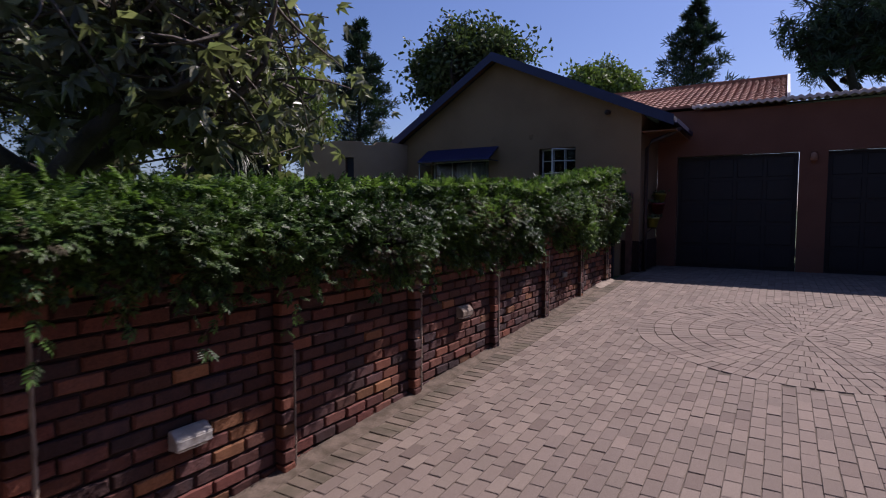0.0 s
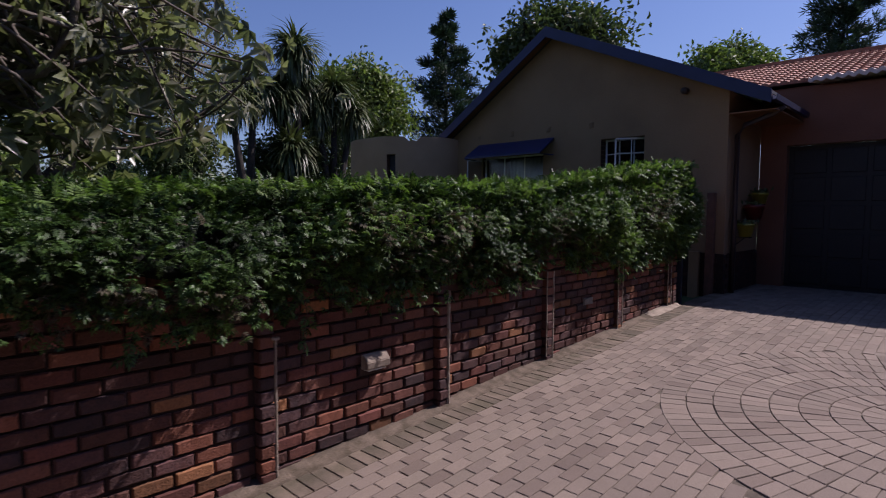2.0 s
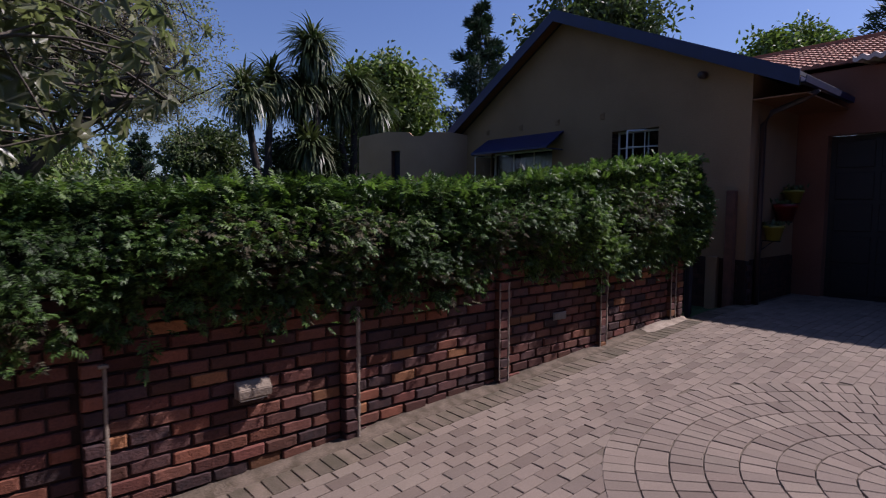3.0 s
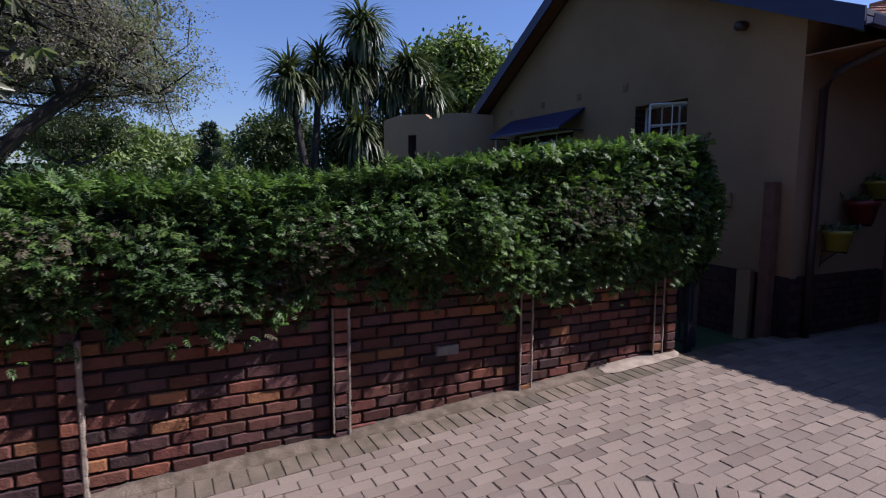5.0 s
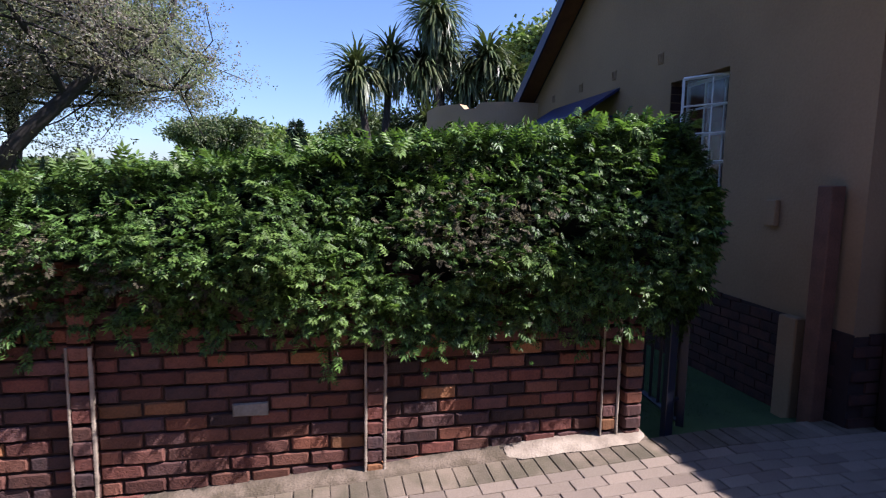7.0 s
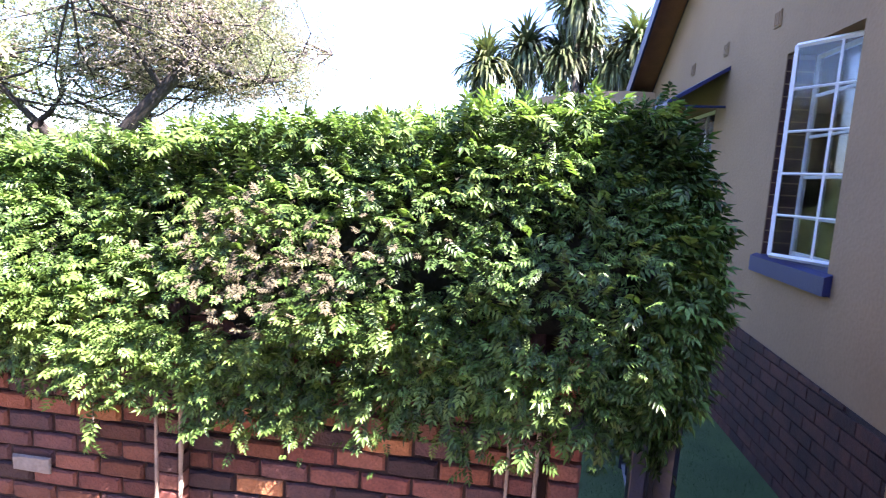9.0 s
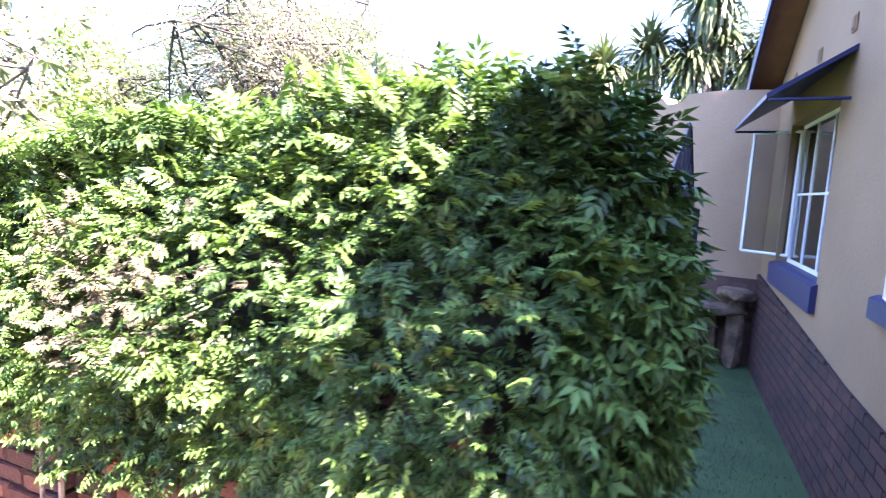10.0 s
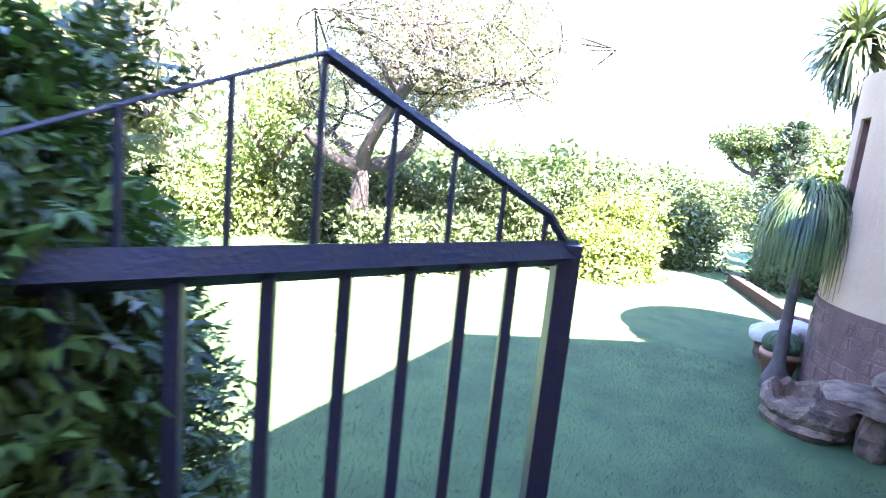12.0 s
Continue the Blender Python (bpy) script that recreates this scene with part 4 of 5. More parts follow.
    tagged(fast("end_growth", v, f, M_CREEPER, hedge, "large leaves over the gate's hinges"), kind="stuff")

    # the flat top
    n = 9000
    y = rng.uniform(-2.0, HEDGE_END + 0.3, n)
    x = rng.uniform(HEDGE_X0 + 0.08, HEDGE_X1 - 0.06, n)
    z = np.array([hedge_top(b) - 0.04 + 0.07 * noise.noise(Vector((a * 2.5, b * 1.7, 1.0))) for a, b in zip(x, y)]) + rng.normal(size=n) * 0.035
    at = np.stack([x, y, z], 1)
    along = rng.normal(size=(n, 3)) + (0.25, 0, 0.55)
    v, f = scatter(*SPRIG, at, along, rng.normal(size=(n, 3)) * 0.4 + (0, 0, 1), rng.uniform(0.055, 0.115, n))
    tagged(fast("top_foliage", v, f, M_CREEPER, hedge, "leaves over the top"), kind="stuff")
    n = 1500
    y = rng.uniform(0.0, HEDGE_END + 0.3, n)
    x = rng.uniform(HEDGE_X0 + 0.3, HEDGE_X1 + 0.02, n)
    z = np.array([hedge_top(b) + 0.0 + 0.07 * noise.noise(Vector((a * 2.5, b * 1.7, 1.0))) for a, b in zip(x, y)])
    v, f = scatter(*SPRIG, np.stack([x, y, z], 1), rng.normal(size=(n, 3)) * 0.7 + (0.3, 0, 0.3), rng.normal(size=(n, 3)) * 0.3 + (0, 0, 1), rng.uniform(0.06, 0.13, n))
    tagged(fast("top_growth", v, f, M_YOUNG_SUNLIT, hedge, "young shoots"), kind="stuff")

    # hanging strands
    strands = bmesh.new()
    at, along = [], []
    for k in range(120):
        s = 4.5 + 11.3 * (k / 120) ** 1.15 + rng.uniform(-0.1, 0.1)
        p, _ = hedge_side(s, 0.05, 0.02)
        drop = rng.uniform(0.04, 0.17) if k % (5 if k < 50 else 14) else rng.uniform(0.2, 0.42)
        pts = [Vector(p) + Vector((0.03 * math.sin(i * 1.3 + k), 0.04 * math.sin(i + k * 2.1), -drop * i / 5)) for i in range(6)]
        tube(strands, pts, 0.0025, 4, cap=False)
        for q in pts:
            for _ in range(2):
                at.append(tuple(q))
                along.append((rng.normal() * 0.6 + 0.3, rng.normal() * 0.6, -0.8))
    tagged(part("strand", strands, M_BARK, hedge, "thin hanging stems"), kind="stuff")
    n = len(at)
    v, f = scatter(*SPRIG, np.array(at), np.array(along), rng.normal(size=(n, 3)) * 0.4 + (0.4, 0, 1), rng.uniform(0.06, 0.11, n))
    tagged(fast("strand_leaves", v, f, M_CREEPER, hedge, "leaves on hanging stems"), kind="stuff")


build_creeper()


# ---- trees and shrubs ----
def limb_path(a, b, bend, n=6):
    a, b = Vector(a), Vector(b)
    side = Vector(rng.normal(size=3)) * bend * (b - a).length
    return [a.lerp(b, t) + side * math.sin(t * math.pi) * 0.5 for t in (i / (n - 1) for i in range(n))]


def tree(name, label, base, fork_z, crown, radii, leaf, n_leaf, size, m_leaf, m_bark=M_BARK, trunk_r=0.14, limbs=7, twigs=5, clump=0.35, droop=0.0, lean=(0, 0), fill=0.2, inner=0.35):
    """A tree with a tapered trunk, bent limbs and twigs, and leaves in loose clumps about the twigs' ends."""
    t = thing(name, label, "tree", at=base)
    base, crown, radii = Vector(base), Vector(crown), np.array(radii)
    fork = Vector((base.x + lean[0], base.y + lean[1], fork_z))
    bm = bmesh.new()
    path = limb_path(base - Vector((0, 0, 0.1)), fork, 0.06)
    tube(bm, path, [trunk_r * (1.25 - 0.45 * i / 5) for i in range(6)], 9)
    ends, nodes = [], []
    for k in range(4):
        a = k * math.tau / 4 + rng.uniform(-0.5, 0.5)
        node = fork.lerp(crown, 0.35) + Vector((math.cos(a) * radii[0] * 0.38, math.sin(a) * radii[1] * 0.38, rng.uniform(-0.1, 0.35) * radii[2]))
        p = limb_path(fork, node, 0.22)
        tube(bm, p, [trunk_r * (0.78 - 0.28 * i / 5) for i in range(6)], 8, cap=False)
        nodes += [p[5], p[4]]
    for k in range(limbs):
        d = random_units(1)[0]
        d[2] = d[2] * 0.7 + 0.15
        goal = crown + Vector(d * radii * rng.uniform(0.5, 0.85))
        near_node = min(nodes, key=lambda q: (q - goal).length + rng.uniform(0, 0.5))
        p = limb_path(near_node, goal, 0.3)
        r = trunk_r * rng.uniform(0.28, 0.45)
        tube(bm, p, [r * (1 - 0.8 * i / 5) for i in range(6)], 6, cap=False)
        ends += [p[3], p[4], p[5]]
        for j in range(twigs):
            a = p[int(rng.integers(2, 6))]
            d2 = random_units(1)[0]
            g2 = crown + Vector(d2 * radii * rng.uniform(inner, 1.0) ** 0.6)
            g2 = a.lerp(g2, rng.uniform(0.35, 0.75))
            q = limb_path(a, g2, 0.2, 5)
            tube(bm, q, [r * 0.3 * (1 - 0.8 * i / 4) + 0.003 for i in range(5)], 4, cap=False)
            ends += [q[2], q[3], q[4], q[4]]
    part("trunk", bm, m_bark, t, "trunk with spreading limbs", True)
    e = np.array([tuple(p) for p in ends])
    pick = e[rng.integers(len(e), size=n_leaf)]
    at = pick + rng.normal(size=(n_leaf, 3)) * clump * (1, 1, 0.7)
    loose = rng.random(n_leaf) < fill
    u = random_units(n_leaf) * (rng.random((n_leaf, 1)) ** 0.4)
    at[loose] = (np.array(tuple(crown)) + u * radii)[loose]
    along = random_units(n_leaf) + (0, 0, -droop)
    v, f = scatter(*leaf, at, along, random_units(n_leaf) + (0, 0, 0.8), rng.uniform(size[0], size[1], n_leaf))
    tagged(fast("crown", v, f, m_leaf, t), kind="stuff")
    return t


def conifer(name, label, base, height, radius, material, n=9000, low=0.12, size=(0.25, 0.5)):
    t = thing(name, label, "tree", at=base)
    base = Vector(base)
    bm = tube(bmesh.new(), [base + Vector((0.1 * math.sin(i), 0.1 * math.cos(i * 1.3), height * i / 8 - 0.1)) for i in range(9)], [0.2 * (1 - 0.9 * i / 8) for i in range(9)], 8)
    at, along = [], []
    tiers = 46
    for k in range(tiers):
        h = low + (0.99 - low) * k / tiers
        reach = radius * (1 - h) ** 0.75 * rng.uniform(0.5, 1.15)
        a = k * 2.4 + rng.uniform(-0.3, 0.3)
        d = Vector((math.cos(a), math.sin(a), rng.uniform(-0.1, 0.35)))
        o = base + Vector((0, 0, height * h))
        tube(bm, [o, o + d * reach * 0.6, o + d * reach + Vector((0, 0, 0.1 * reach))], [0.045, 0.025, 0.006], 5, cap=False)
        for _ in range(n // tiers):
            s = rng.uniform(0.15, 1.05)
            at.append(tuple(o + d * reach * s + Vector(rng.normal(size=3)) * 0.16 * reach * (1.2 - 0.6 * s)))
            along.append(tuple(d + Vector(rng.normal(size=3)) * 0.5 + Vector((0, 0, 0.4))))
    part("trunk", bm, M_DARKBARK, t, smooth=True)
    n = len(at)
    v, f = scatter(*TUFT, np.array(at), np.array(along), random_units(n), rng.uniform(*size, n))
    tagged(fast("crown", v, f, material, t), kind="stuff")


# the broad-leaved tree behind the wall, near the walk's start
tree("fig_tree", "broad-leaved tree with pale twisted limbs behind the wall", (-4.9, 2.1, LAWN_Z), 2.0, (-4.5, 3.1, 3.35), (1.9, 2.7, 1.7), LOBED, 1350, (0.1, 0.22), M_FIG,
     mat("twig bark", (0.11, 0.09, 0.072), 0.9, 0.35, 9, 60, 0.9), 0.13, 18, 17, 0.15, 0.7, fill=0.05)
# the feathery spreading tree further in the garden
rng = np.random.default_rng(5)
tree("thorn_tree", "wide feathery tree with bare dark limbs in the garden", (-8.3, 3.7, LAWN_Z), 2.2, (-9.6, 4.1, 4.25), (3.9, 4.3, 2.6), CLUMP, 34000, (0.045, 0.095), M_THORN,
     M_DARKBARK, 0.17, 18, 15, 0.2, 0.1, (0.1, 0.1), fill=0.0)
tree("light_tree", "pale leafy tree behind the wall", (-8.2, 0.4, LAWN_Z), 2.0, (-8.2, 0.6, 3.6), (2.0, 2.0, 1.9), CLUMP, 3500, (0.1, 0.2), M_LIGHTTREE, M_BARK, 0.13, 9, 6, 0.25)

conifer("pine_tree", "tall dark conifer behind the garage", (-3.9, 33.0, 0.5), 13.0, 4.2, M_PINE, 4600, 0.3)
conifer("pine_tree", "dark conifer behind the gable", (-18.2, 22.0, 0.5), 11.2, 3.4, M_PINE, 4600, 0.15)
tree("tall_pine", "tall loose-crowned pine beyond the garage", (3.2, 30.0, 0.5), 6.0, (3.0, 30.0, 9.7), (3.7, 3.2, 3.0), TUFT, 4600, (0.28, 0.5), M_PINE, M_DARKBARK, 0.28, 16, 9, 0.24, 0.0, fill=0.0)
tree("green_tree", "light green round tree behind the roof", (-12.2, 44.0, 0.5), 8.0, (-12.2, 44.0, 11.4), (4.2, 4.2, 2.6), CLUMP, 6000, (0.4, 0.75), M_LIGHTTREE, M_BARK, 0.3, 18, 9, 0.45, fill=0.03, inner=0.5)
tree("dark_tree", "large dark tree behind the gable", (-10.9, 20.5, 0.5), 5.0, (-10.9, 20.5, 7.9), (3.4, 3.0, 2.3), CLUMP, 9000, (0.22, 0.45), M_TREE, M_DARKBARK, 0.28, 22, 11, 0.27, fill=0.03, inner=0.5)
tree("green_tree", "light green tree behind the sword-leaved palms", (-18.5, 16.5, LAWN_Z), 4.0, (-18.3, 16.6, 6.2), (3.3, 3.0, 2.3), CLUMP, 8000, (0.22, 0.45), M_LIGHTTREE, M_BARK, 0.25, 20, 10, 0.27, fill=0.03, inner=0.5)

tree("round_tree", "small dark round tree beyond the lawn", (-20.2, 10.05, LAWN_Z), 2.2, (-20.2, 10.05, 3.9), (1.7, 1.7, 1.3), CLUMP, 3500, (0.18, 0.34), M_TREE, M_DARKBARK, 0.14, 9, 6, 0.3)
conifer("young_conifer", "small dark conifer beyond the lawn", (-18.6, 7.5, LAWN_Z), 3.8, 1.2, M_PINE, 1500, 0.1, (0.14, 0.28))


def sword_palm(name, base, heads, label):
    """A branching trunk with rosettes of long sword leaves."""
    t = thing(name, label, "palm", at=base)
    base = Vector(base)
    bm = bmesh.new()
    at, along, size = [], [], []
    strip = [(-0.022, 0, 0), (0.022, 0, 0), (-0.034, 0.35, 0.05), (0.034, 0.35, 0.05), (-0.026, 0.68, -0.06), (0.026, 0.68, -0.06), (-0.003, 0.92, -0.36), (0.003, 0.92, -0.36)]
    quads = [(0, 1, 3, 2), (2, 3, 5, 4), (4, 5, 7, 6)]
    for head in heads:
        h = Vector(head)
        mid = base.lerp(h, 0.5)
        mid.x, mid.y = base.x + (h.x - base.x) * 0.35, base.y + (h.y - base.y) * 0.35
        tube(bm, [base - Vector((0, 0, 0.1)), mid, h], [0.16, 0.12, 0.08], 8)
        for k in range(460):
            d = random_units(1)[0]
            skirt = k % 8 == 0
            d[2] = -0.9 + 0.3 * d[2] if skirt else d[2] * 0.85 + 0.1
            at.append(tuple(h + Vector((0, 0, rng.uniform(-0.5, -0.15) if skirt else rng.uniform(-0.16, 0.12)))))
            along.append(d)
            size.append(rng.uniform(0.6, 0.9) if skirt else rng.uniform(0.78, 1.2))
    part("trunk", bm, M_DARKBARK, t, smooth=True)
    v, f = scatter(strip, quads, np.array(at), np.array(along), np.tile((0.0, 0.0, 1.0), (len(at), 1)), np.array(size))
    tagged(fast("crown", v, f, M_SWORD, t), kind="stuff")


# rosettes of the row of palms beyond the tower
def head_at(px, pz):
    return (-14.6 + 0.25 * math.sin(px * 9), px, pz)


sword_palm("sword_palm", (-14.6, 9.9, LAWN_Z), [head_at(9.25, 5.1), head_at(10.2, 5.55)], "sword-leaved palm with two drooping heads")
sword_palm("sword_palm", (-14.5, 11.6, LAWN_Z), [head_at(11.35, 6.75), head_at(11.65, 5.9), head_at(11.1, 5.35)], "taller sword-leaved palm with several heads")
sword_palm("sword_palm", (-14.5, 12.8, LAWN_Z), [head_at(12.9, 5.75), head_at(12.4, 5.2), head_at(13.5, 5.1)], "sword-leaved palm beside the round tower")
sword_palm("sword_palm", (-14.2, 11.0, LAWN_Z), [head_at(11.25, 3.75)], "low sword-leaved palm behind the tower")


def shrub(name, at, radii, n, size, material, label):
    """A many-stemmed shrub: stems from the ground and leaf clumps with an uneven outline."""
    t = thing(name, label, "shrub", at=at)
    base, radii = Vector(at), np.array(radii)
    bm = bmesh.new()
    tips = []
    for k in range(14):
        d = random_units(1)[0]
        tip = base + Vector((d[0] * radii[0] * 0.8, d[1] * radii[1] * 0.8, radii[2] * rng.uniform(0.7, 1.8)))
        p = limb_path(base + Vector((d[0] * 0.1, d[1] * 0.1, -0.05)), tip, 0.15, 5)
        tube(bm, p, [0.022, 0.018, 0.014, 0.009, 0.004], 5, cap=False)
        tips += p[2:]
    tagged(part("stem_cluster", bm, M_BARK, t), kind="stuff")
    tips = np.array([tuple(p) for p in tips])
    pts = tips[rng.integers(len(tips), size=n)] + rng.normal(size=(n, 3)) * radii * 0.2
    half = rng.random(n) < 0.55
    u = random_units(n)
    u[:, 2] = np.abs(u[:, 2]) * 2.0 - 0.15
    lump = 1 + 0.18 * np.sin(u[:, 0] * 7 + u[:, 1] * 5 + at[0]) * np.cos(u[:, 2] * 4)
    shell = np.array(at) + u * radii * lump[:, None] * rng.uniform(0.75, 1.0, (n, 1))
    pts[half] = shell[half]
    pts[:, 2] = np.maximum(pts[:, 2], at[2] + 0.05)
    v, f = scatter(*CLUMP, pts, random_units(n) + (0, 0, 0.3), random_units(n) + (0, 0, 0.8), rng.uniform(*size, n))
    tagged(fast("foliage", v, f, material, t), kind="stuff")


# the garden's far border and the shrubs seen over the wall
shrub("shrub", (-12.9, 5.9, LAWN_Z), (1.15, 1.15, 0.85), 4200, (0.1, 0.2), M_BUSH, "rounded yellow green shrub at the lawn's edge")
for x, y, r, h, m in ((-9.6, 0.7, 1.4, 1.0, M_TREE), (-11.0, 1.9, 1.3, 0.95, M_TREE), (-12.4, 3.4, 1.3, 1.05, M_TREE), (-14.0, 4.6, 1.4, 1.1, M_TREE), (-8.0, -0.6, 1.5, 1.0, M_LIGHTTREE),
                      (-16.5, 5.4, 1.6, 1.2, M_TREE), (-27.0, 3.6, 1.7, 1.2, M_TREE), (-30.0, 7.3, 1.8, 1.2, M_LIGHTTREE), (-34.5, 10.5, 1.9, 1.4, M_TREE),
                      (-6.3, -2.0, 1.5, 1.0, M_TREE), (-8.6, 4.1, 0.75, 0.5, M_TREE), (-9.9, 4.3, 0.8, 0.5, M_TREE)):
    shrub("shrub", (x, y, LAWN_Z), (r, r, h), 3000, (0.14, 0.28), m, "leafy green shrub in the garden border" if m is M_TREE else "light green shrub in the garden border")
for x, y, r, h in ((-15.3, 10.7, 1.1, 2.0), (-15.3, 12.0, 1.2, 2.3), (-15.4, 13.3, 1.2, 2.2), (-16.4, 8.9, 1.2, 0.9)):
    shrub("shrub", (x, y, LAWN_Z), (r, r, h), 3400, (0.14, 0.28), M_TREE, "dense dark shrub under the sword-leaved palms")
shrub("young_tree", (-29.0, 8.9, LAWN_Z), (1.2, 1.2, 2.3), 2600, (0.25, 0.45), M_LIGHTTREE, "slim young leafy tree beyond the lawn")
tree("far_tree", "grey green tree beyond the garden", (-44.0, 3.5, 0.5), 2.8, (-44.0, 3.5, 4.6), (6.5, 6.0, 1.9), CLUMP, 5000, (0.5, 0.9), M_LIGHTTREE, M_BARK, 0.3, 10, 6, 0.6)


tree("umbrella_tree", "flat-crowned grey green tree far beyond the lawn", (-35.1, 1.6, LAWN_Z), 3.4, (-35.1, 1.6, 5.2), (3.0, 4.2, 1.1), CLUMP, 4500, (0.2, 0.4), M_TREE, M_DARKBARK, 0.16, 14, 8, 0.25, fill=0.0)


def far_woods():
    """A belt of far bush round the garden side."""
    n = 16000
    a = rng.uniform(math.radians(100), math.radians(262), n)
    d = rng.uniform(48, 95, n)
    x, y = d * np.cos(a), 6 + d * np.sin(a)
    ground = np.array([ground_z(p, q) for p, q in zip(x, y)])
    top = 1.6 + 2.2 * np.abs(np.sin(a * 23) * np.cos(a * 41 + d * 0.05)) + 1.2 * np.sin(a * 9)
    z = ground + np.maximum(0.3, rng.random(n) ** 0.7 * np.maximum(top, 0.8))
    v, f = scatter(*CLUMP, np.stack([x, y, z], 1), random_units(n), random_units(n) + (0, 0, 0.8), rng.uniform(0.9, 1.9, n))
    tagged(fast("far_bush", v, f, M_TREE), "distant green bush beyond the garden", "bush", kind="stuff")


far_woods()


# ---- garden things by the tower ----
def rock(bm, at, size, seed, rot=0.0):
    got = bmesh.ops.create_icosphere(bm, subdivisions=2, radius=1.0)
    c, s = math.cos(rot), math.sin(rot)
    for v in got["verts"]:
        p = v.co.copy()
        k = 1 + 0.45 * noise.noise(p * 1.3 + Vector((seed * 3.7, 0, 0))) + 0.1 * noise.noise(p * 4 + Vector((0, seed, 0)))
        p = Vector((max(-0.85, min(0.85, p.x * k)), max(-0.85, min(0.85, p.y * k)), max(-0.7, min(0.7, p.z * k))))
        x, y, z = p.x * size[0], p.y * size[1], p.z * size[2]
        v.co = Vector(at) + Vector((x * c - y * s, x * s + y * c, z))
    return bm


def garden_rock(at, size, seed, rot, label, name="garden_rock", m=M_STONE):
    ob = part(name, rock(bmesh.new(), at, size, seed, rot), m, None, label, False)
    return tagged(ob, label, "rock", "rocks of the dry fountain")


# hollow stone basin with a rough rim
bm = bmesh.new()
rings = []
for r, z in ((0.4, -0.03), (0.44, 0.06), (0.42, 0.11), (0.46, 0.17), (0.45, 0.24), (0.4, 0.27), (0.36, 0.24), (0.31, 0.13), (0.16, 0.09)):
    row = []
    for k in range(44):
        a = k * math.tau / 44
        n = 1 + 0.09 * noise.noise(Vector((math.cos(a) * 2.2, math.sin(a) * 2.2, z * 7))) + 0.04 * noise.noise(Vector((math.cos(a) * 7, math.sin(a) * 7, z * 20)))
        row.append(bm.verts.new((-8.35 + 1.08 * r * n * math.cos(a), 10.72 + 0.9 * r * n * math.sin(a), LAWN_Z + z * (1 + 0.3 * noise.noise(Vector((math.cos(a) * 3, math.sin(a) * 3, 4)))))))
    rings.append(row)
for u, w in zip(rings, rings[1:]):
    for k in range(44):
        bm.faces.new((u[k], u[(k + 1) % 44], w[(k + 1) % 44], w[k]))
bm.faces.new(rings[0][::-1]), bm.faces.new(rings[-1])
tagged(part("stone_basin", bm, M_STONE), "hollow brown stone basin standing dry on the lawn", "basin")
for i, (x, y, z, sx, sy, sz, r) in enumerate(((-8.06, 11.2, 0.65, 0.14, 0.13, 0.32, 0.3), (-8.05, 11.45, 0.77, 0.14, 0.11, 0.46, 1.2), (-8.0, 11.74, 0.88, 0.15, 0.11, 0.6, 0.0),
                                              (-8.08, 11.18, 0.92, 0.36, 0.44, 0.085, 0.3), (-8.03, 11.47, 1.13, 0.3, 0.42, 0.08, 0.2), (-7.95, 11.71, 1.34, 0.26, 0.2, 0.08, 0.4))):
    garden_rock((x, y, z), (sx, sy, sz), i + 30, r, "flat brown slab stacked in the dry fountain" if i > 2 else "upright brown stone holding up the fountain slabs")


def stone_seat(at, size, seed, rot, label):
    """A rounded pale stone lying on a squat brown one."""
    seat = thing("stone_stool", label, "stool", "pale seats on the lawn", at=at)
    foot = Vector(at) + Vector((0, 0, 0.14))
    part("pedestal", rock(bmesh.new(), foot, (0.2, 0.2, 0.2), seed, rot), M_STONE, seat, "squat brown stone foot")
    part("top", rock(bmesh.new(), foot + Vector((0, 0, 0.24)), size, seed + 1, rot), M_PALESTONE, seat, "rounded pale stone", True)


stone_seat((-9.85, 9.95, LAWN_Z), (0.36, 0.3, 0.14), 51, 0.2, "rounded pale stone seat on a brown stone foot")
stone_seat((-10.35, 10.1, LAWN_Z), (0.3, 0.28, 0.13), 53, 0.9, "smaller pale stone seat by the tower")

at = (-9.3, 10.18, LAWN_Z)
flower_pot("cactus_pot", at, 0.19, 0.34, M_POT, "terracotta pot with a pale rim on the lawn")
bm = bmesh.new()
rows = []
for j in range(11):
    t = j / 10 * math.pi
    rows.append([bm.verts.new((at[0] + (0.18 + 0.015 * (1 if k % 2 else -1)) * math.sin(t) * math.cos(k * math.tau / 36), at[1] + (0.18 + 0.015 * (1 if k % 2 else -1)) * math.sin(t) * math.sin(k * math.tau / 36), at[2] + 0.42 - 0.14 * math.cos(t))) for k in range(36)])
for u, w in zip(rows, rows[1:]):
    for k in range(36):
        bm.faces.new((u[k], u[(k + 1) % 36], w[(k + 1) % 36], w[k]))
bmesh.ops.remove_doubles(bm, verts=bm.verts, dist=0.0005)
tagged(part("barrel_cactus", bm, M_CACTUS), "round ribbed green barrel cactus in its pot", "cactus")


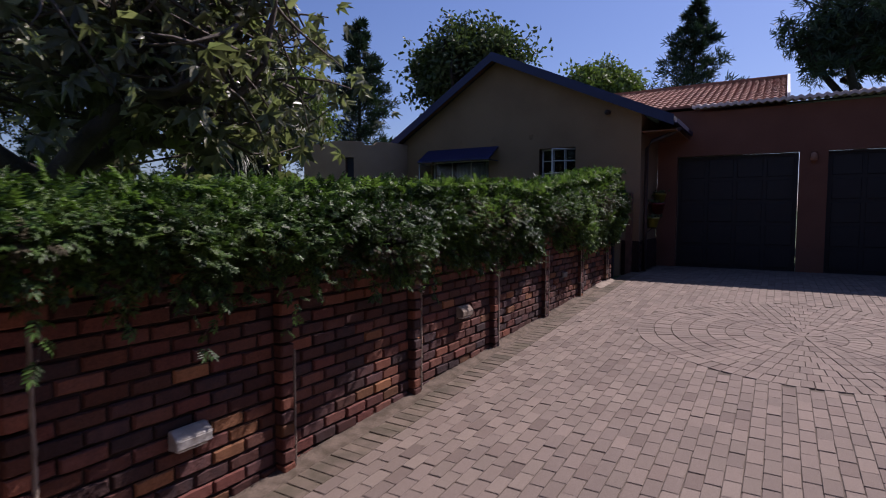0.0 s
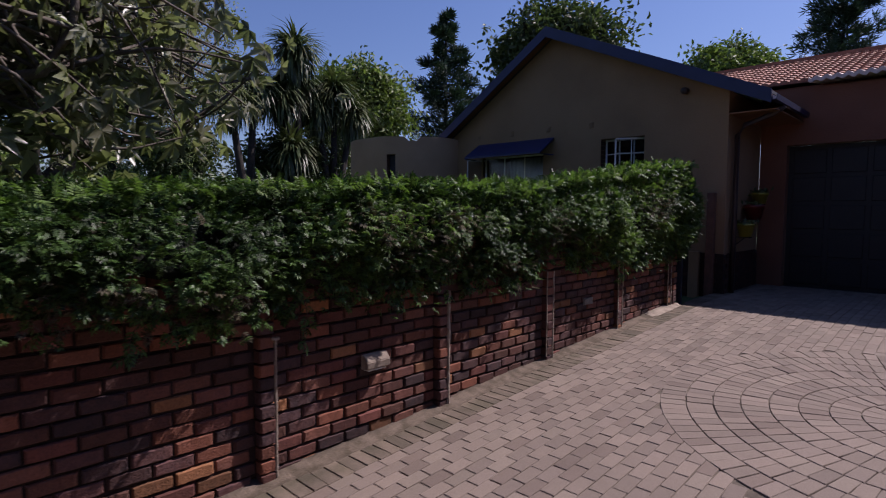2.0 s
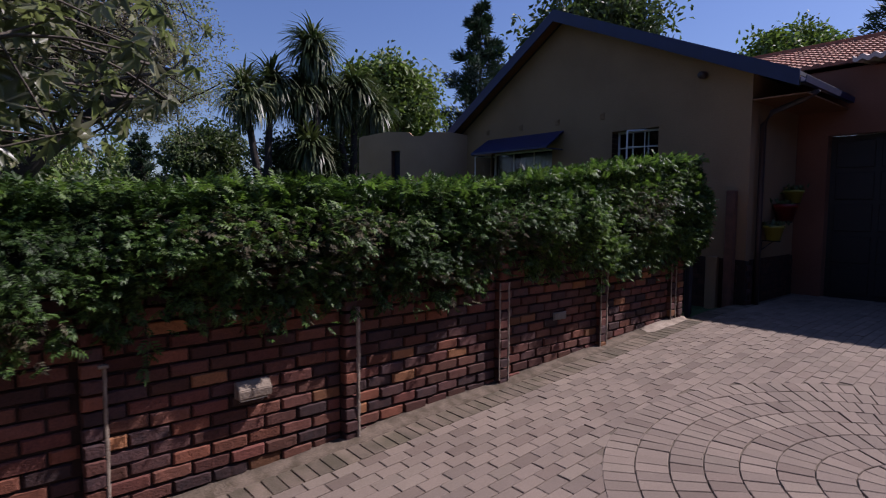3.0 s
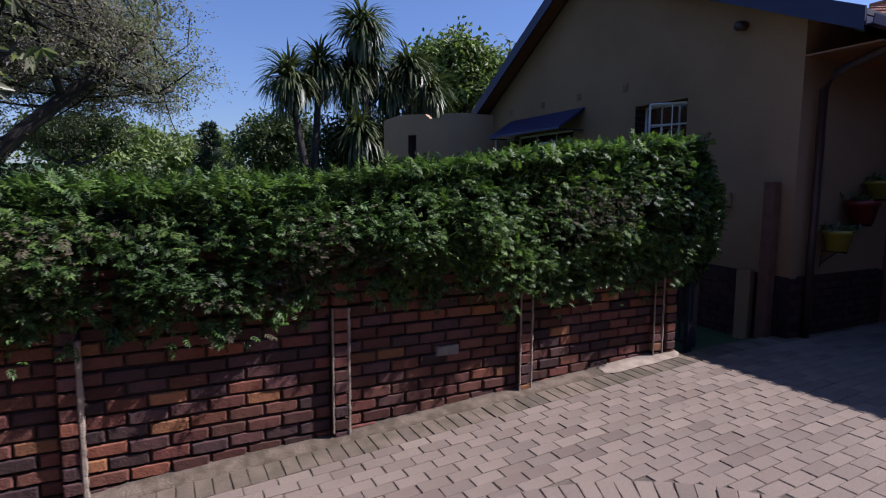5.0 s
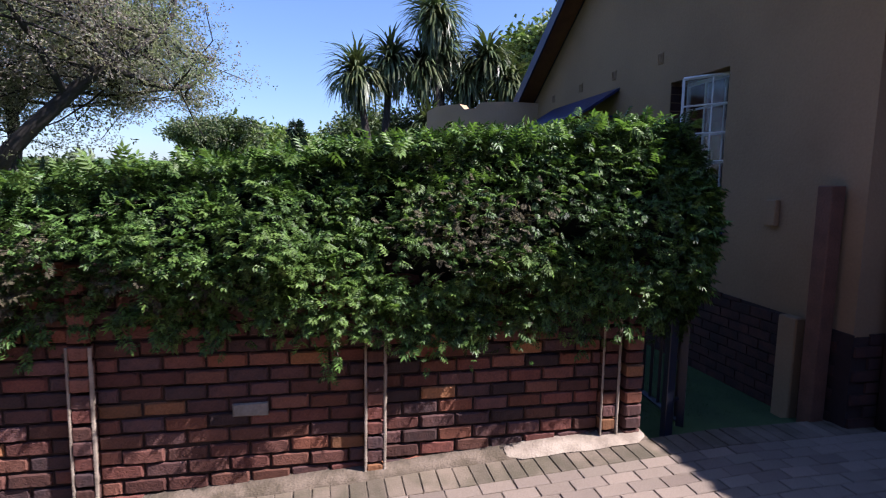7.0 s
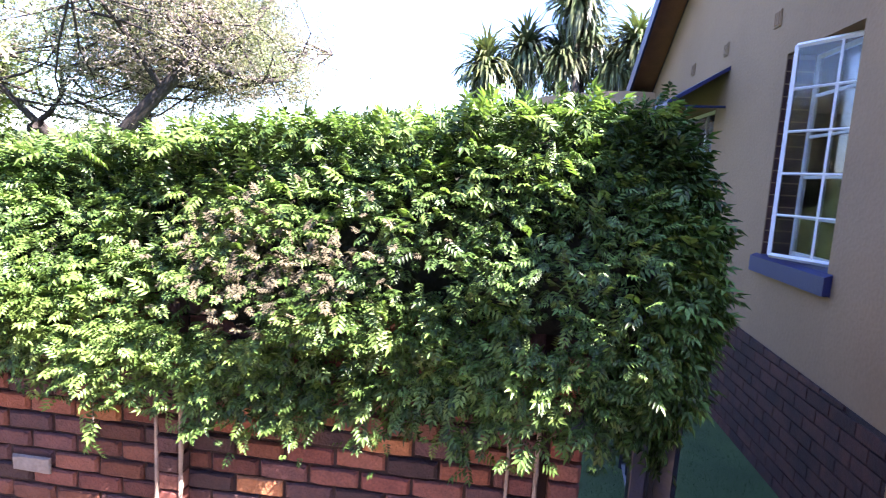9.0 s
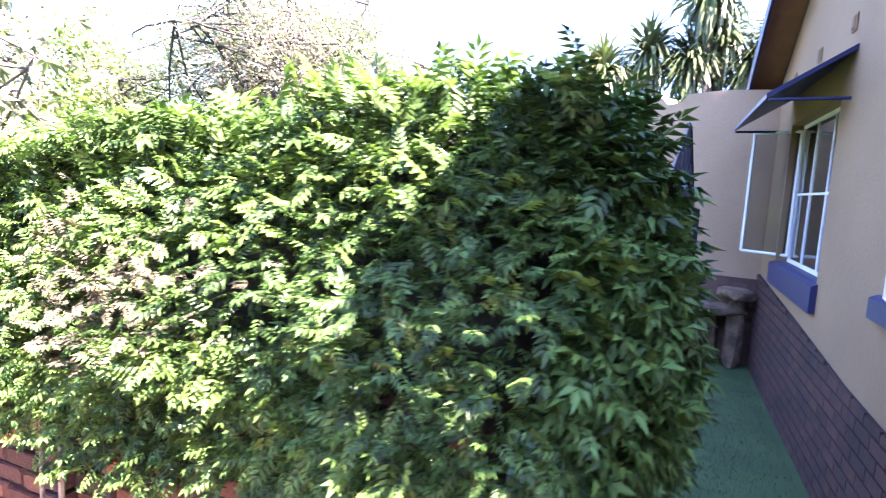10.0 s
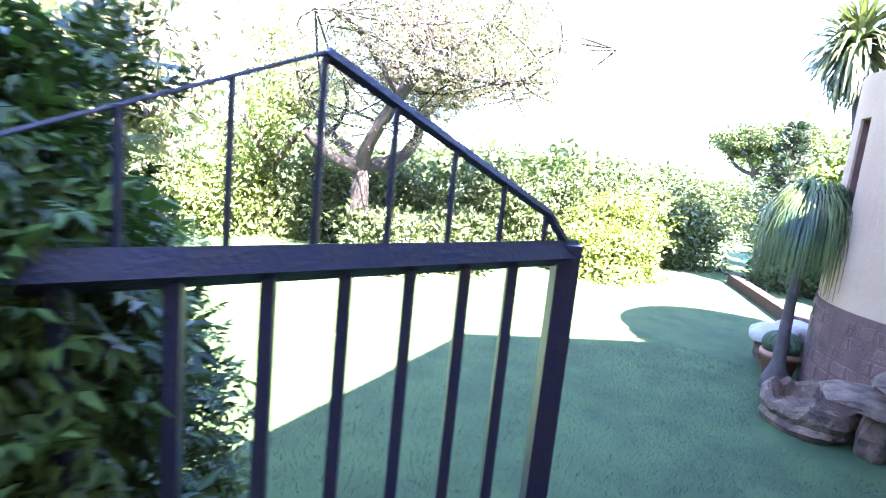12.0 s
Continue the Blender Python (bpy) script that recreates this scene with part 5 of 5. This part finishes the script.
def ponytail_palm():
    base = Vector((-9.0, 10.25, LAWN_Z))
    t = thing("ponytail_palm", "slim ponytail palm with a mop of hanging strap leaves", "palm", at=base)
    top = base + Vector((-0.04, 0.02, 1.86))
    part("trunk", tube(bmesh.new(), [base + Vector((0, 0, -0.03)), base + Vector((0, 0, 0.12)), base + Vector((0.01, 0, 0.3)), base + Vector((0.02, 0.0, 0.9)), top], [0.16, 0.13, 0.065, 0.05, 0.045], 12), M_BARK, t, "swollen-footed grey trunk", True)
    v, f = [], []
    for k in range(760):
        a, lift = rng.uniform(0, math.tau), rng.uniform(0.05, 1.0)
        ln = rng.uniform(0.65, 1.0)
        out = Vector((math.cos(a), math.sin(a), 0))
        side = Vector((-math.sin(a), math.cos(a), 0)) * 0.0095
        o = len(v)
        for i in range(6):
            s = i / 5
            p = top + out * (0.55 * ln * math.sin(min(s * 1.9, 1.57)) * (0.5 + 0.5 * (1 - abs(lift - 0.4)))) + Vector((0, 0, 0.05 + 0.42 * lift * math.sin(s * 2.3) * 1.1 - 0.95 * ln * s * s))
            w = side * (1 - 0.8 * s)
            v += [tuple(p - w), tuple(p + w)]
        f += [(o + 2 * i, o + 2 * i + 1, o + 2 * i + 3, o + 2 * i + 2) for i in range(5)]
    tagged(fast("crown", v, f, M_PONY, t, "long hanging green strap leaves"), kind="stuff")


ponytail_palm()

# low terrace edge and the pool beyond it
bm = bmesh.new()
steps = 26
rows = []
for i in range(steps + 1):
    x, y = -15.3 + 4.6 * i / steps, 7.7 + 3.0 * i / steps
    up = LAWN_Z + 0.2 + 0.01 * noise.noise(Vector((i * 0.8, 0, 0)))
    rows.append([bm.verts.new((x + sx * 0.055, y - sx * 0.084, z)) for sx, z in ((-1, LAWN_Z - 0.1), (-1, up), (1, up), (1, LAWN_Z - 0.1))])
for u, w in zip(rows, rows[1:]):
    for k in range(3):
        bm.faces.new((u[k], u[k + 1], w[k + 1], w[k]))
bm.faces.new(rows[0]), bm.faces.new(rows[-1][::-1])
tagged(part("terrace_edge", bm, M_PLINTH), "low brown brick terrace edge", "kerb", kind="structure")
bm = boxes((-25.5, -20.0, 6.4, 8.0, LAWN_Z + 0.0, LAWN_Z + 0.05))
tagged(part("pool_water", bm, M_POOL), "turquoise green pool water", "pool", kind="structure")

# mown grass blades near the gate
n = 70000
gx, gy = rng.uniform(-9.5, -2.7, n), rng.uniform(6.0, 11.88, n)
ok = (np.hypot(gx - TOWER[0], gy - TOWER[1]) > TOWER_R + 0.05) & ~((gx < -7.6) & (gy > 10.5))
gx, gy = gx[ok], gy[ok]
n = len(gx)
gz = np.array([ground_z(a, b) for a, b in zip(gx, gy)])
blade = ([(-0.07, 0, 0), (0.07, 0, 0), (0, 1, 0.1)], [(0, 1, 2)])
v, f = scatter(*blade, np.stack([gx, gy, gz], 1), random_units(n) * 0.6 + (0, 0, 0.8), random_units(n), rng.uniform(0.014, 0.03, n))
tagged(fast("grass", v, f, M_GRASS), "short mown green grass in the shade", "grass", kind="stuff")


# ---- the paved drive, laid piece by piece ----
road = tagged(part("paving_bed", boxes((-2.29, 6.6, -9.2, 14.0, -0.3, -0.2)), M_SAND), "sandy bed under the paved drive", "driveway", kind="structure")
me = road.data
bed = bmesh.new()
ys = [-9.26, -8, 0, 6, 10.95, 11.05, 14]
rowv = [[bed.verts.new((x, y, drive_z(y) - 0.008)) for x in (-2.3, 6.62)] for y in ys]
for u, w in zip(rowv, rowv[1:]):
    bed.faces.new((u[0], u[1], w[1], w[0]))
bed.to_mesh(me)
bed.free()
road.name = "driveway"

bm = bmesh.new()
edge = []
for i in range(90):
    y = -3 + i * 0.152
    wob = 0.02 * noise.noise(Vector((y * 1.7, 0, 0))) + 0.015 * noise.noise(Vector((y * 6.1, 2, 0)))
    tall = 0.035 + 0.025 * noise.noise(Vector((y * 0.9, 4, 0)))
    z = drive_z(y)
    edge.append([bm.verts.new(p) for p in ((WALL_X - 0.03, y, z - 0.05), (WALL_X - 0.02, y, z + tall), (WALL_X + 0.06, y, z + tall * 0.45), (-2.3 + wob, y, z + 0.002), (-2.3 + wob, y, z - 0.05))])
for u, w in zip(edge, edge[1:]):
    for k in range(4):
        bm.faces.new((u[k], u[k + 1], w[k + 1], w[k]))
part("haunching", bm, M_FOOT, road, "earthy mortar strip along the wall's foot", True)
bm = bmesh.new()
pad = []
for i in range(12):
    y = 9.55 + i * 0.088
    z = drive_z(y)
    tall = 0.04 + 0.02 * noise.noise(Vector((y * 3, 1, 0)))
    wob = 0.03 * noise.noise(Vector((y * 4, 8, 0))) - (0.06 if i in (0, 11) else 0.0)
    pad.append([bm.verts.new(p) for p in ((WALL_X - 0.02, y, z), (WALL_X - 0.01, y, z + tall), (WALL_X + 0.09, y, z + tall * 0.55), (-2.27 + wob, y, z + 0.006))])
for u, w in zip(pad, pad[1:]):
    for k in range(3):
        bm.faces.new((u[k], u[k + 1], w[k + 1], w[k]))
part("cement_patch", bm, M_CEMENT, road, "pale rough cement patch at the wall's end", True)

ROSE, ROSE_R = (0.65, 7.5), 1.85
top_l, top_w, bev, deep = 0.2, 0.1, 0.0035, 0.05


def paver_template():
    v = []
    for inset, z in ((0.0, -deep), (0.0, -0.004), (bev, 0.0)):
        v += [(sx * (0.5 * top_w - inset), sy * (0.5 * top_l - inset), z) for sx, sy in ((-1, -1), (1, -1), (1, 1), (-1, 1))]
    f = [(8, 9, 10, 11)]
    for o in (0, 4):
        f += [(o + k, o + (k + 1) % 4, o + 4 + (k + 1) % 4, o + 4 + k) for k in range(4)]
    return np.array(v), np.array(f)


def lay_pavers():
    rows = []  # centre x, y, turn, width factor, length factor, distance from the rose's centre
    for c in range(83):
        x = -2.03 + c * 0.1045
        for r in range(112):
            y = -9.1 + (r + 0.5 * (c % 2)) * 0.2055
            if y < 13.9 and math.hypot(x - ROSE[0], y - ROSE[1]) > ROSE_R - 0.01:
                rows.append((x, y, 0.0, 1.0, 1.0, 0.0))
    for i in range(222):
        rows.append((-2.2, -9.05 + i * 0.1045, math.pi / 2, 0.985, 1.15, 0.0))
    for k in range(9):
        r = 0.11 + 0.2045 * k
        count = max(5, round(math.tau * r / 0.106))
        for i in range(count):
            a = (i + 0.5 * (k % 2)) * math.tau / count
            rows.append((ROSE[0] + r * math.cos(a), ROSE[1] + r * math.sin(a), a - math.pi / 2, math.tau * r / count / top_w * 0.955, 0.985, r))
    tv, tf = paver_template()
    me = bpy.data.meshes.new("paver")
    me.from_pydata([tuple(p) for p in tv], [], [tuple(int(i) for i in q) for q in tf])
    me.materials.append(M_PAVER)
    vs, fs, count, o = [], [], 0, 0
    ev, ef, eo = [], [], 0
    for x, y, turn, w, l, r in rows:
        turn += rng.normal() * 0.012
        z = drive_z(y) + rng.normal() * 0.0012 + (0.004 if r else 0.0)
        x, y = x + rng.normal() * 0.0015, y + rng.normal() * 0.0015
        tilt_x, tilt_y = rng.normal() * 0.004, rng.normal() * 0.004 + (0.058 if y < 11.0 else 0.0)
        edging = l == 1.15
        near = -1.9 < x < -0.75 and 7.0 < y < 12.0 and l == 1.0
        if near and count < 300:
            count += 1
            ob = new("paver", me)
            ob.parent = road
            ob.matrix_basis = Matrix.LocRotScale((x, y, z), Euler((tilt_y, tilt_x, turn)), (w, l, 1))
        else:
            c, s = math.cos(turn), math.sin(turn)
            p = tv * (w, l, 1)
            if r:
                p[:, 0] *= 1 + 0.96 * p[:, 1] / r
            px, py = p[:, 0] * c - p[:, 1] * s, p[:, 0] * s + p[:, 1] * c
            if edging:
                ev.append(np.stack([px + x, py + y, p[:, 2] + z + tilt_y * py - tilt_x * px], 1))
                ef.append(tf + eo)
                eo += len(tv)
                continue
            vs.append(np.stack([px + x, py + y, p[:, 2] + z + tilt_y * py - tilt_x * px], 1))
            fs.append(tf + o)
            o += len(tv)
    tagged(fast("pavers", np.concatenate(vs), np.concatenate(fs), M_PAVERS, road, smooth=False), kind="stuff")
    tagged(fast("edge_pavers", np.concatenate(ev), np.concatenate(ef), M_EDGE, road, "mossy brown edging course", False), kind="stuff")


lay_pavers()
